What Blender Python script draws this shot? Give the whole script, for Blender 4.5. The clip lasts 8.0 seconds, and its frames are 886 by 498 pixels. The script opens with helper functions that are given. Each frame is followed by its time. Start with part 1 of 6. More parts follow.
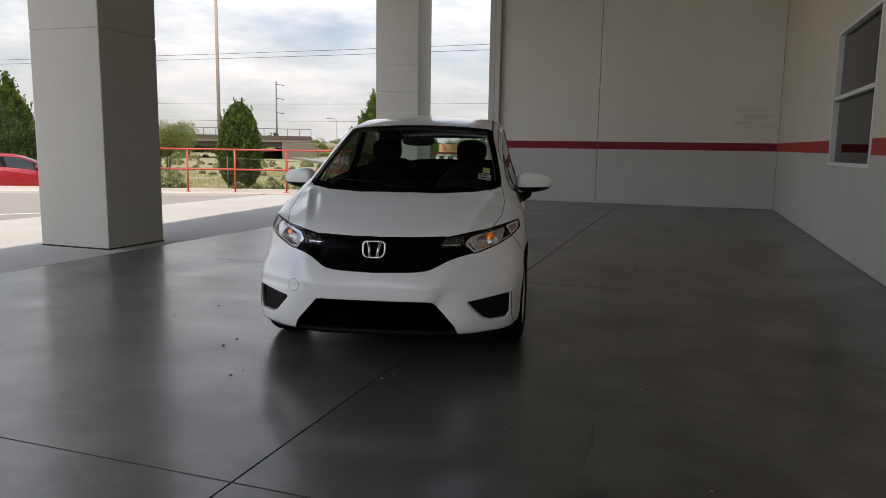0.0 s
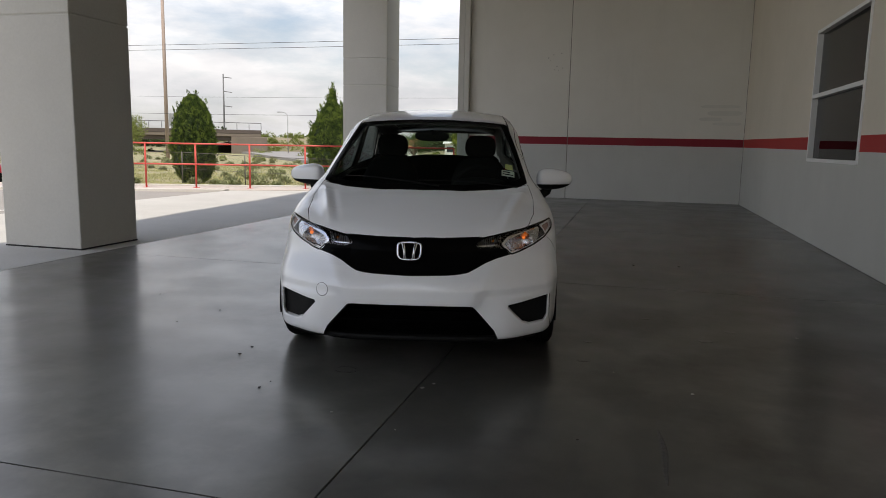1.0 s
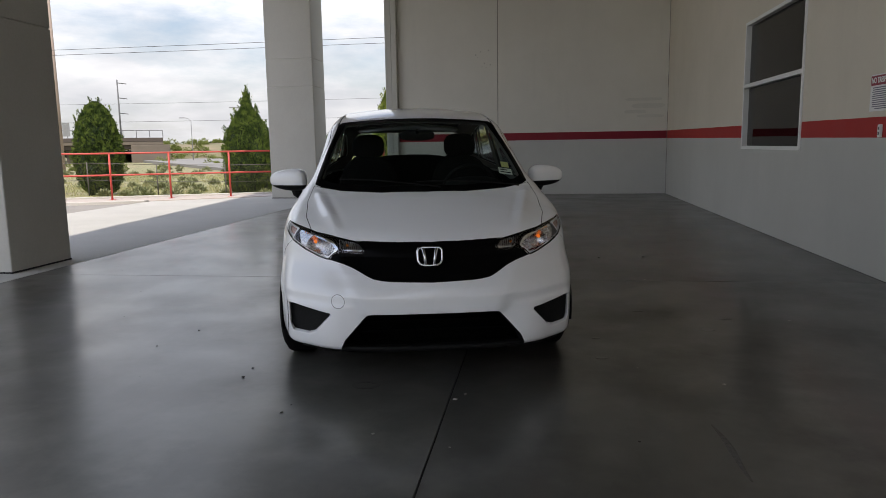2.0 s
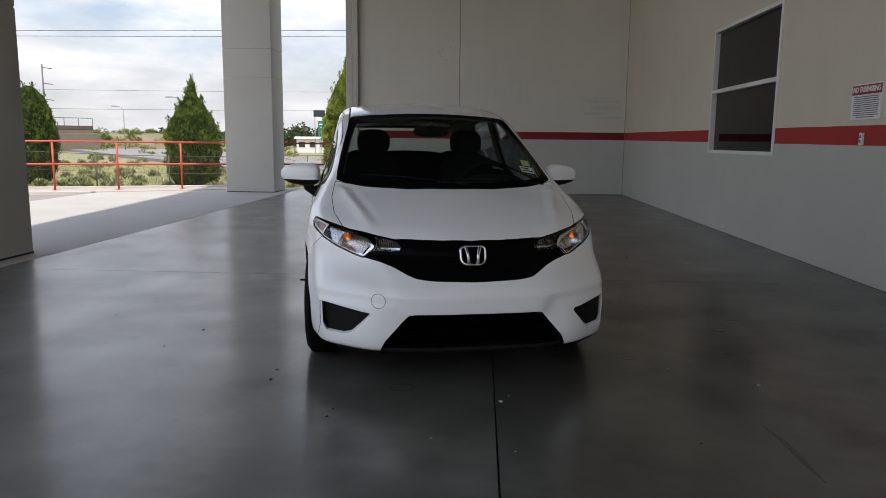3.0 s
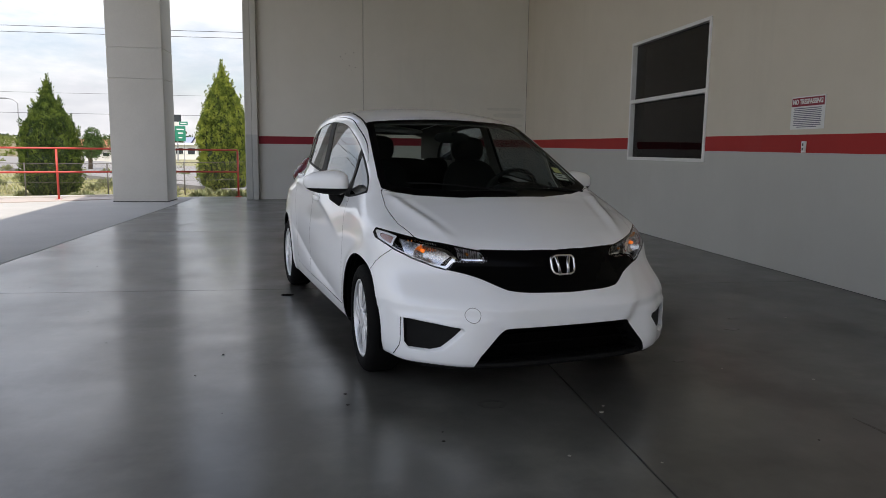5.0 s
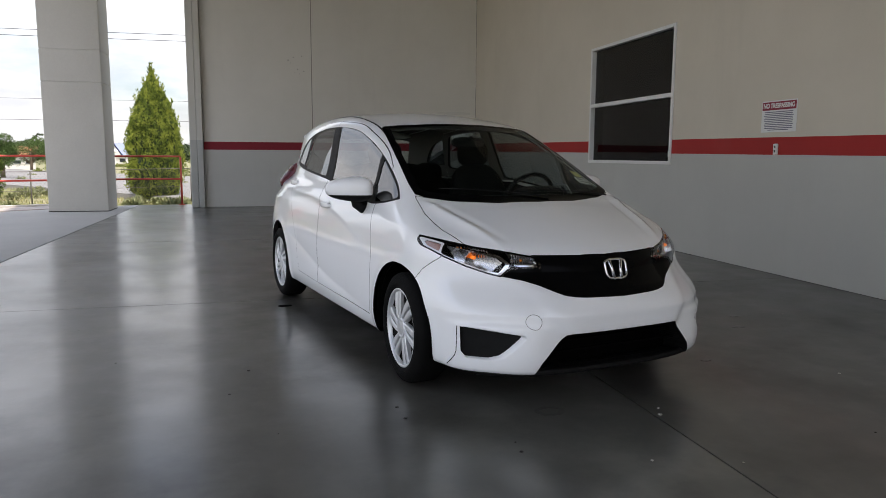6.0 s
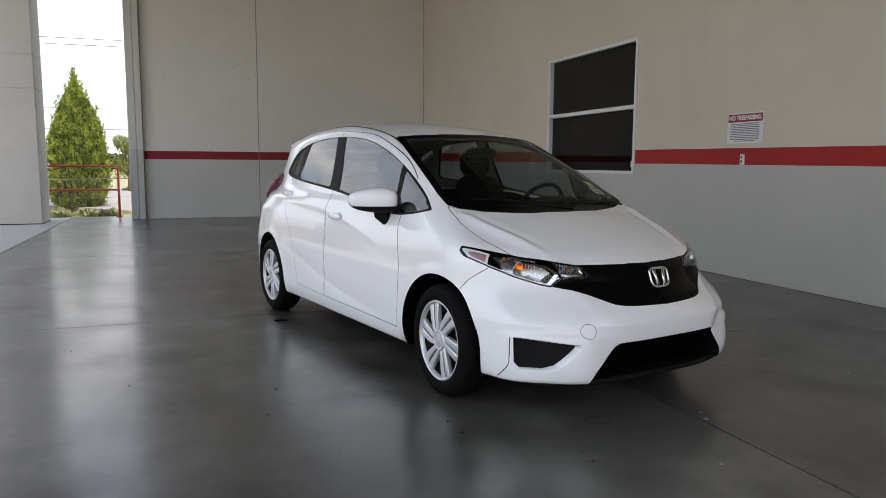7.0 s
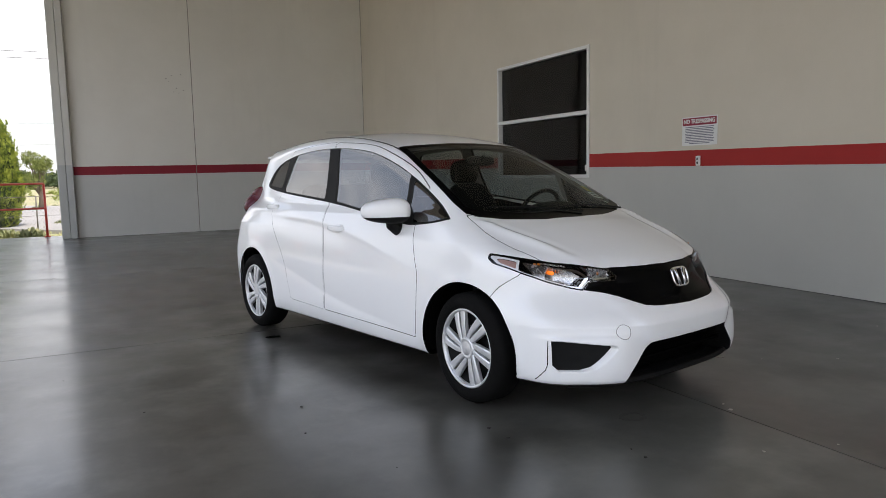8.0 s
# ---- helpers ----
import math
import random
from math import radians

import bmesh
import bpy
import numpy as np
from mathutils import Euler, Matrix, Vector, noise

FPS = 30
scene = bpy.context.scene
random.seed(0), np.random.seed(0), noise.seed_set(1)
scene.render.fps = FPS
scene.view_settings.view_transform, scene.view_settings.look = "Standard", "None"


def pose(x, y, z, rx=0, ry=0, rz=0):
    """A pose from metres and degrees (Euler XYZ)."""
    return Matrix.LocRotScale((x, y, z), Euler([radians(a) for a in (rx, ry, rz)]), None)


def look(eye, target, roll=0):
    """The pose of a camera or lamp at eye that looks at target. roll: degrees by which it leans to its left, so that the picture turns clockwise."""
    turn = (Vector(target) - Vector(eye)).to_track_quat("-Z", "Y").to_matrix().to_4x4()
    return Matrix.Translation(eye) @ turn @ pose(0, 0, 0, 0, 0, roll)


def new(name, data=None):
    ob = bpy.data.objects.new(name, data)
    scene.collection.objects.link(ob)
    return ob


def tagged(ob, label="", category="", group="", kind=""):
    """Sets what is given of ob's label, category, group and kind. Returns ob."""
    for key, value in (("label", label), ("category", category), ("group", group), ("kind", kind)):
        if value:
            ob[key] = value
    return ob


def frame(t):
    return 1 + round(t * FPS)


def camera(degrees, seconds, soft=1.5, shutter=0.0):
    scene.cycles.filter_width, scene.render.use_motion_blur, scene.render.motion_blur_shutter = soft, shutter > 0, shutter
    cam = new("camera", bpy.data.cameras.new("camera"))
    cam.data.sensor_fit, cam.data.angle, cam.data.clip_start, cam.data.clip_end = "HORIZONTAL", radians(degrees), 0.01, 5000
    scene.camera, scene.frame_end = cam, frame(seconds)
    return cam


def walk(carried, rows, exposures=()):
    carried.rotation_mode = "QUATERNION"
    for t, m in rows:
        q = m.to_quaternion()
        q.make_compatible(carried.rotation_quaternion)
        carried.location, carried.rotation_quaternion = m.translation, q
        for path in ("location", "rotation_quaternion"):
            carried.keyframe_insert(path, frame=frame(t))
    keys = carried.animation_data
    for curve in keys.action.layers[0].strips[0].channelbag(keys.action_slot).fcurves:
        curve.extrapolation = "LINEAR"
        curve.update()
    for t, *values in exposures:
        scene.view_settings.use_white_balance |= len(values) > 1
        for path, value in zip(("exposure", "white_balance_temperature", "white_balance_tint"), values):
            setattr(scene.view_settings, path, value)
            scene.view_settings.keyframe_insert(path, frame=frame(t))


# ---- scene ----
cam = camera(64.0, 8.0, 0.45)
PATH = [
    (0, (0.271, 0.309, 1.239), (-0.373, 2.182, 0.961), 0.9),
    (0.5, (0.021, 0.345, 1.232), (-0.558, 2.239, 0.952), 0.3),
    (1, (-0.247, 0.363, 1.237), (-0.758, 2.275, 0.947), 1.1),
    (1.5, (-0.544, 0.395, 1.234), (-0.921, 2.338, 0.949), -0.5),
    (3, (-1.362, 0.457, 1.23), (-1.461, 2.432, 0.931), 0.6),
    (3.5, (-1.627, 0.454, 1.243), (-1.595, 2.431, 0.944), 0.2),
    (4, (-1.905, 0.517, 1.235), (-1.783, 2.49, 0.936), 0.6),
    (4.5, (-2.185, 0.574, 1.221), (-1.983, 2.543, 0.936), 0.9),
    (6, (-3.034, 0.84, 1.217), (-2.548, 2.762, 0.954), 0.3),
    (6.5, (-3.346, 0.917, 1.228), (-2.752, 2.809, 0.972), 0.5),
    (7, (-3.59, 1.046, 1.22), (-2.903, 2.91, 0.984), 0.3),
    (7.5, (-3.832, 1.152, 1.227), (-3.041, 2.975, 0.998), 0.1),
    (8, (-4.087, 1.236, 1.237), (-3.202, 3.016, 1.019), -1.2),
]
EXPOSURES = [(0, 0.30, 6850, 12), (1.5, 0.34, 6700, 12), (3, 0.42, 6550, 12.5), (4.5, 0.46, 6550, 12.5), (6, 0.74, 6650, 12.5), (8, 1.08, 6700, 12.5)]
walk(cam, [(t, look(eye, target, roll)) for t, eye, target, roll in PATH], EXPOSURES)

# ---- daylight: broken cloud, high sun from behind the walk
SUN_EL, SUN_AZ = 62.0, 172.0  # degrees; azimuth from +y towards +x
world = bpy.data.worlds.new("sky")
scene.world = world
world.use_nodes = True
wn, wl = world.node_tree.nodes, world.node_tree.links
wn.clear()
w_out, w_bg = wn.new("ShaderNodeOutputWorld"), wn.new("ShaderNodeBackground")
w_sky = wn.new("ShaderNodeTexSky")
w_sky.sky_type, w_sky.sun_disc = "NISHITA", False
w_sky.sun_elevation, w_sky.sun_rotation = radians(SUN_EL), radians(SUN_AZ)
w_co, w_map = wn.new("ShaderNodeTexCoord"), wn.new("ShaderNodeMapping")
w_map.inputs["Scale"].default_value = (1.0, 1.0, 3.4)
w_noise, w_fine = wn.new("ShaderNodeTexNoise"), wn.new("ShaderNodeTexNoise")
w_noise.inputs["Scale"].default_value, w_noise.inputs["Detail"].default_value = 3.2, 9
w_noise.inputs["Roughness"].default_value = 0.62
w_fine.inputs["Scale"].default_value, w_fine.inputs["Detail"].default_value = 7.0, 8
w_ramp, w_tone, w_mix = wn.new("ShaderNodeValToRGB"), wn.new("ShaderNodeValToRGB"), wn.new("ShaderNodeMix")
w_ramp.color_ramp.elements[0].position, w_ramp.color_ramp.elements[1].position = 0.34, 0.56
w_ramp.color_ramp.elements[0].color = (0.28, 0.28, 0.28, 1)
w_tone.color_ramp.elements[0].position, w_tone.color_ramp.elements[1].position = 0.35, 0.62
w_tone.color_ramp.elements[0].color = (6.5, 6.75, 7.15, 1)
w_tone.color_ramp.elements[1].color = (8.7, 8.8, 9.0, 1)
w_mix.data_type = "RGBA"
wl.new(w_co.outputs["Generated"], w_map.inputs["Vector"])
wl.new(w_map.outputs[0], w_noise.inputs["Vector"])
wl.new(w_map.outputs[0], w_fine.inputs["Vector"])
wl.new(w_noise.outputs["Fac"], w_ramp.inputs["Fac"])
wl.new(w_fine.outputs["Fac"], w_tone.inputs["Fac"])
w_sep, w_high, w_cover = wn.new("ShaderNodeSeparateXYZ"), wn.new("ShaderNodeMapRange"), wn.new("ShaderNodeMath")
w_high.inputs["From Min"].default_value, w_high.inputs["From Max"].default_value = 0.26, 0.60
w_high.inputs["To Min"].default_value, w_high.inputs["To Max"].default_value = 1.0, 0.26  # thinner cloud overhead
w_cover.operation = "MULTIPLY"
wl.new(w_co.outputs["Generated"], w_sep.inputs[0])
wl.new(w_sep.outputs["Z"], w_high.inputs["Value"])
wl.new(w_ramp.outputs["Color"], w_cover.inputs[0])
wl.new(w_high.outputs["Result"], w_cover.inputs[1])
wl.new(w_cover.outputs[0], w_mix.inputs["Factor"])
wl.new(w_sky.outputs["Color"], w_mix.inputs["A"])
wl.new(w_tone.outputs["Color"], w_mix.inputs["B"])
wl.new(w_mix.outputs["Result"], w_bg.inputs["Color"])
w_lift = wn.new("ShaderNodeMapRange")  # cloud brighter overhead than at the horizon
w_lift.inputs["From Min"].default_value, w_lift.inputs["From Max"].default_value = 0.02, 0.55
w_lift.inputs["To Min"].default_value, w_lift.inputs["To Max"].default_value = 0.075, 0.19
wl.new(w_sep.outputs["Z"], w_lift.inputs["Value"])
wl.new(w_lift.outputs["Result"], w_bg.inputs["Strength"])
wl.new(w_bg.outputs[0], w_out.inputs["Surface"])

sun = new("sun", bpy.data.lights.new("sun", "SUN"))
sun.data.energy, sun.data.angle, sun.data.color = 3.2, radians(0.6), (1.0, 0.95, 0.88)
sun_dir = Vector((math.sin(radians(SUN_AZ)) * math.cos(radians(SUN_EL)), math.cos(radians(SUN_AZ)) * math.cos(radians(SUN_EL)), math.sin(radians(SUN_EL))))
sun.matrix_world = look(sun_dir * 60, (0, 0, 0))


# ---- materials
def shader(name, rough=0.6, metal=0.0, color=(0.5, 0.5, 0.5), **more):
    m = bpy.data.materials.new(name)
    m.use_nodes = True
    b = m.node_tree.nodes["Principled BSDF"]
    b.inputs["Roughness"].default_value, b.inputs["Metallic"].default_value = rough, metal
    b.inputs["Base Color"].default_value = (*color, 1)
    for key, value in more.items():
        b.inputs[key.replace("_", " ")].default_value = value
    return m, m.node_tree.nodes, m.node_tree.links, b


def noise_node(nodes, links, scale, detail=5, rough=0.55, stretch=(1, 1, 1), coords="Object"):
    co, mp, n = nodes.new("ShaderNodeTexCoord"), nodes.new("ShaderNodeMapping"), nodes.new("ShaderNodeTexNoise")
    mp.inputs["Scale"].default_value = stretch
    n.inputs["Scale"].default_value, n.inputs["Detail"].default_value, n.inputs["Roughness"].default_value = scale, detail, rough
    links.new(co.outputs[coords], mp.inputs["Vector"])
    links.new(mp.outputs[0], n.inputs["Vector"])
    return n.outputs["Fac"]


def ramp(nodes, links, fac, lo, hi, a, b):
    r = nodes.new("ShaderNodeValToRGB")
    r.color_ramp.elements[0].position, r.color_ramp.elements[1].position = lo, hi
    r.color_ramp.elements[0].color, r.color_ramp.elements[1].color = (*a, 1), (*b, 1)
    links.new(fac, r.inputs["Fac"])
    return r.outputs["Color"]


def blend(nodes, links, fac, a, b, mode="MIX"):
    m = nodes.new("ShaderNodeMix")
    m.data_type, m.blend_type = "RGBA", mode
    for socket, value in (("Factor", fac), ("A", a), ("B", b)):
        if isinstance(value, (int, float)):
            m.inputs[socket].default_value = value
        elif isinstance(value, tuple):
            m.inputs[socket].default_value = (*value, 1)
        else:
            links.new(value, m.inputs[socket])
    return m.outputs["Result"]


def calc(nodes, links, op, a, b=0.0, c=None):
    m = nodes.new("ShaderNodeMath")
    m.operation = op
    for n, value in enumerate((a, b, c)):
        if isinstance(value, (int, float)):
            m.inputs[n].default_value = value
        elif value is not None:
            links.new(value, m.inputs[n])
    return m.outputs[0]


def relief(nodes, links, b, height, strength, distance=0.01):
    bump = nodes.new("ShaderNodeBump")
    bump.inputs["Strength"].default_value, bump.inputs["Distance"].default_value = strength, distance
    links.new(height, bump.inputs["Height"])
    links.new(bump.outputs["Normal"], b.inputs["Normal"])


def mottled(name, a, b, scale, rough=0.8, bump=0.2, metal=0.0, fine=40.0, rough_span=0.1, stretch=(1, 1, 1), island=0.0, **more):
    """A surface of two tones, coarse stains and fine grain, with relief."""
    m, n, l, p = shader(name, rough, metal, a, **more)
    big, small = noise_node(n, l, scale, 6, 0.6, stretch), noise_node(n, l, scale * fine, 4, 0.6, stretch)
    c = blend(n, l, 0.35, ramp(n, l, big, 0.3, 0.7, a, b), ramp(n, l, small, 0.3, 0.7, a, b))
    if island:
        geo, obj = n.new("ShaderNodeNewGeometry"), n.new("ShaderNodeObjectInfo")
        r = calc(n, l, "ADD", geo.outputs["Random Per Island"], obj.outputs["Random"])
        r = calc(n, l, "FRACT", r)
        v = calc(n, l, "MULTIPLY_ADD", r, 2 * island, 1 - island)
        hs = n.new("ShaderNodeHueSaturation")
        l.new(v, hs.inputs["Value"])
        l.new(c, hs.inputs["Color"])
        c = hs.outputs["Color"]
    l.new(c, p.inputs["Base Color"])
    l.new(calc(n, l, "MULTIPLY_ADD", big, 2 * rough_span, rough - rough_span), p.inputs["Roughness"])
    if bump:
        relief(n, l, p, small, bump)
    return m


# ---- meshes
def mesh(name, verts, faces, mat, parent=None, smooth=False, label="", mats=None, face_mats=None):
    me = bpy.data.meshes.new(name)
    me.from_pydata([tuple(v) for v in verts], [], [tuple(f) for f in faces])
    for m in mats or [mat]:
        me.materials.append(m)
    if face_mats is not None:
        me.polygons.foreach_set("material_index", face_mats)
    if smooth:
        me.polygons.foreach_set("use_smooth", [True] * len(me.polygons))
    me.update()
    ob = new(name, me)
    if parent is not None:
        ob.parent = parent
    if label:
        tagged(ob, label)
    return ob


def part(name, bm, mat, parent=None, label="", smooth=False):
    me = bpy.data.meshes.new(name)
    bmesh.ops.recalc_face_normals(bm, faces=bm.faces)
    bm.to_mesh(me)
    bm.free()
    me.materials.append(mat)
    if smooth:
        me.polygons.foreach_set("use_smooth", [True] * len(me.polygons))
    ob = new(name, me)
    if parent is not None:
        ob.parent = parent
    if label:
        tagged(ob, label)
    return ob


def thing(name, label, category, m=None, group="", kind=""):
    ob = new(name)
    if m is not None:
        ob.matrix_world = m
    return tagged(ob, label, category, group, kind)


def add_box(bm, lo, hi, bevel=0.0):
    res = bmesh.ops.create_cube(bm, size=1.0)
    c, s = [(a + b) / 2 for a, b in zip(lo, hi)], [b - a for a, b in zip(lo, hi)]
    for v in res["verts"]:
        v.co = Vector((c[0] + v.co.x * s[0], c[1] + v.co.y * s[1], c[2] + v.co.z * s[2]))
    if bevel:
        edges = list({e for v in res["verts"] for e in v.link_edges})
        bmesh.ops.bevel(bm, geom=edges, offset=bevel, segments=2, affect="EDGES", profile=0.5)


def box_bm(lo, hi, bevel=0.0):
    bm = bmesh.new()
    add_box(bm, lo, hi, bevel)
    return bm


def add_tube(bm, points, radius, sides=8, cap=True):
    """A round bar along points; radius is a number or one for each point."""
    pts = [Vector(p) for p in points]
    radii = radius if isinstance(radius, (list, tuple)) else [radius] * len(pts)
    rings, n = [], len(pts)
    for i, p in enumerate(pts):
        way = (pts[min(i + 1, n - 1)] - pts[max(i - 1, 0)]).normalized()
        q = way.to_track_quat("Z", "Y")
        rings.append([bm.verts.new(p + q @ Vector((radii[i] * math.cos(2 * math.pi * k / sides), radii[i] * math.sin(2 * math.pi * k / sides), 0))) for k in range(sides)])
    for a, b in zip(rings, rings[1:]):
        for k in range(sides):
            bm.faces.new((a[k], a[(k + 1) % sides], b[(k + 1) % sides], b[k]))
    if cap:
        bm.faces.new(rings[0][::-1])
        bm.faces.new(rings[-1])


def tube_bm(points, radius, sides=8):
    bm = bmesh.new()
    add_tube(bm, points, radius, sides)
    return bm


def lathe(profile, sides=48, axis="x"):
    """A turned shape: profile of (along, radius) round the axis."""
    bm = bmesh.new()
    rings = []
    for along, r in profile:
        ring = []
        for k in range(sides):
            a = 2 * math.pi * k / sides
            c, s = r * math.cos(a), r * math.sin(a)
            ring.append(bm.verts.new((along, c, s) if axis == "x" else (c, s, along)))
        rings.append(ring)
    for a, b in zip(rings, rings[1:]):
        for k in range(sides):
            bm.faces.new((a[k], a[(k + 1) % sides], b[(k + 1) % sides], b[k]))
    return bm


def spline(keys):
    """A smooth curve through (at, value) keys that does not overshoot; takes numbers or arrays."""
    xs, ys = np.array([k[0] for k in keys], float), np.array([k[1] for k in keys], float)
    d = np.diff(ys) / np.diff(xs)
    m = np.r_[d[0], (d[1:] + d[:-1]) / 2, d[-1]]
    flat = np.r_[False, d[1:] * d[:-1] <= 0, False]
    m[flat] = 0
    for i, s in enumerate(d):
        if s == 0:
            m[i] = m[i + 1] = 0
        else:
            m[i], m[i + 1] = np.clip(m[i] / s, 0, 3) * s, np.clip(m[i + 1] / s, 0, 3) * s

    def at(x):
        x = np.clip(np.asarray(x, float), xs[0], xs[-1])
        i = np.clip(np.searchsorted(xs, x, side="right") - 1, 0, len(xs) - 2)
        h = xs[i + 1] - xs[i]
        t = (x - xs[i]) / h
        return (1 + 2 * t) * (1 - t) ** 2 * ys[i] + t * (1 - t) ** 2 * h * m[i] + t * t * (3 - 2 * t) * ys[i + 1] + t * t * (t - 1) * h * m[i + 1]

    return at


# ---- surfaces of the building
def wall_paint(name, upper_a, upper_b, lower_a, lower_b, red_a, red_b):
    """Two-tone wall paint with a red band; the band follows the wall, a hair higher towards the back."""
    m, n, l, p = shader(name, 0.72)
    geo, sep = n.new("ShaderNodeNewGeometry"), n.new("ShaderNodeSeparateXYZ")
    l.new(geo.outputs["Position"], sep.inputs[0])
    wob = noise_node(n, l, 1.3, 3)
    z = calc(n, l, "MULTIPLY_ADD", sep.outputs["Y"], -0.0068, sep.outputs["Z"])
    z = calc(n, l, "ADD", z, 0.0442)
    z = calc(n, l, "MULTIPLY_ADD", calc(n, l, "SUBTRACT", wob, 0.5), 0.008, z)
    big, tiny = noise_node(n, l, 0.5, 7, 0.65), noise_node(n, l, 90, 3)
    streak = noise_node(n, l, 1.6, 5, 0.6, (1, 1, 0.12))
    upper = ramp(n, l, big, 0.3, 0.75, upper_a, upper_b)
    lower = ramp(n, l, big, 0.3, 0.75, lower_a, lower_b)
    red = ramp(n, l, big, 0.3, 0.75, red_a, red_b)
    c = blend(n, l, calc(n, l, "GREATER_THAN", z, 1.232), lower, red)
    c = blend(n, l, calc(n, l, "GREATER_THAN", z, 1.412), c, upper)
    c = blend(n, l, calc(n, l, "MULTIPLY", ramp(n, l, streak, 0.58, 0.8, (0, 0, 0), (1, 1, 1)), 0.10), c, (0.2, 0.19, 0.17))
    l.new(c, p.inputs["Base Color"])
    relief(n, l, p, blend(n, l, 0.5, tiny, noise_node(n, l, 9, 4)), 0.25, 0.006)
    return m


def sealed_concrete(name, tone):
    """Worn, sealed grey slab: clouded tone, scuffs, uneven gloss."""
    m, n, l, p = shader(name, 0.4, Specular_IOR_Level=0.9, Coat_Weight=0.5, Coat_IOR=1.5)
    big, mid, fine = noise_node(n, l, 0.35, 7, 0.6), noise_node(n, l, 1.5, 5, 0.55), noise_node(n, l, 60, 4)
    scuff = noise_node(n, l, 3.2, 5, 0.55, (1.0, 0.22, 1))
    c = ramp(n, l, big, 0.3, 0.7, (0.029, 0.026, 0.0215), (0.059, 0.055, 0.046))
    c = blend(n, l, 0.6, c, ramp(n, l, mid, 0.32, 0.7, (0.018, 0.0155, 0.0125), (0.080, 0.075, 0.063)))
    c = blend(n, l, calc(n, l, "MULTIPLY", ramp(n, l, scuff, 0.54, 0.78, (0, 0, 0), (1, 1, 1)), 0.32), c, (0.16, 0.157, 0.15))
    spot = noise_node(n, l, 3, 2, 0.5)
    c = blend(n, l, calc(n, l, "MULTIPLY", ramp(n, l, spot, 0.58, 0.80, (0, 0, 0), (1, 1, 1)), 0.55), c, (0.045, 0.043, 0.04))
    smudge = noise_node(n, l, 0.85, 6, 0.62)
    c = blend(n, l, calc(n, l, "MULTIPLY", ramp(n, l, smudge, 0.50, 0.68, (0, 0, 0), (1, 1, 1)), 0.7), c, (0.017, 0.013, 0.010))
    l.new(ramp(n, l, smudge, 0.44, 0.66, (0.95, 0.95, 0.95), (0.35, 0.35, 0.35)), p.inputs["Specular IOR Level"])
    # one dull, worn area where the seal is gone
    geo, sep = n.new("ShaderNodeNewGeometry"), n.new("ShaderNodeSeparateXYZ")
    l.new(geo.outputs["Position"], sep.inputs[0])
    dx = calc(n, l, "DIVIDE", calc(n, l, "ADD", sep.outputs["X"], 1.35), 1.9)
    dy = calc(n, l, "DIVIDE", calc(n, l, "SUBTRACT", sep.outputs["Y"], 3.2), 1.2)
    d2 = calc(n, l, "ADD", calc(n, l, "MULTIPLY", dx, dx), calc(n, l, "MULTIPLY", dy, dy))
    worn = calc(n, l, "MULTIPLY", calc(n, l, "POWER", 2.718, calc(n, l, "MULTIPLY", d2, -1.0)), calc(n, l, "MULTIPLY_ADD", mid, 0.9, 0.05))
    c = blend(n, l, worn, c, (0.125, 0.13, 0.116))
    # dried, hazy blots of spilt water, a hand to an arm's length across
    dried = noise_node(n, l, 2.6, 7, 0.62)
    edge = calc(n, l, "MULTIPLY", ramp(n, l, dried, 0.46, 0.68, (0, 0, 0), (1, 1, 1)), ramp(n, l, big, 0.35, 0.65, (0.25, 0.25, 0.25), (1, 1, 1)))
    c = blend(n, l, calc(n, l, "MULTIPLY", edge, 0.75), c, (0.165, 0.162, 0.14))
    # greasy brown patch where cars stand
    gx = calc(n, l, "DIVIDE", calc(n, l, "ADD", sep.outputs["X"], 0.05), 0.95)
    gy = calc(n, l, "DIVIDE", calc(n, l, "SUBTRACT", sep.outputs["Y"], 5.25), 0.62)
    g2 = calc(n, l, "ADD", calc(n, l, "MULTIPLY", gx, gx), calc(n, l, "MULTIPLY", gy, gy))
    grease = calc(n, l, "MULTIPLY", calc(n, l, "POWER", 2.718, calc(n, l, "MULTIPLY", g2, -1.0)), ramp(n, l, dried, 0.36, 0.60, (1, 1, 1), (0.3, 0.3, 0.3)))
    c = blend(n, l, calc(n, l, "MULTIPLY", grease, 0.8), c, (0.022, 0.014, 0.008))
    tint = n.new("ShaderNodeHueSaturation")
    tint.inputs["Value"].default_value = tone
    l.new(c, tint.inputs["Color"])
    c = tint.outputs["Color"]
    l.new(c, p.inputs["Base Color"])
    r = calc(n, l, "MULTIPLY_ADD", mid, 0.20, 0.27)
    r = calc(n, l, "MULTIPLY_ADD", scuff, 0.05, r)
    l.new(r, p.inputs["Roughness"])
    haze = noise_node(n, l, 0.9, 6, 0.6, (1.0, 0.6, 1))
    l.new(ramp(n, l, haze, 0.10, 0.90, (0.05, 0.05, 0.05), (0.31, 0.31, 0.31)), p.inputs["Coat Roughness"])
    l.new(ramp(n, l, mid, 0.35, 0.65, (0.22, 0.22, 0.22), (0.66, 0.66, 0.66)), p.inputs["Coat Weight"])
    relief(n, l, p, blend(n, l, 0.3, noise_node(n, l, 1.1, 3), fine), 0.012, 0.01)
    return m


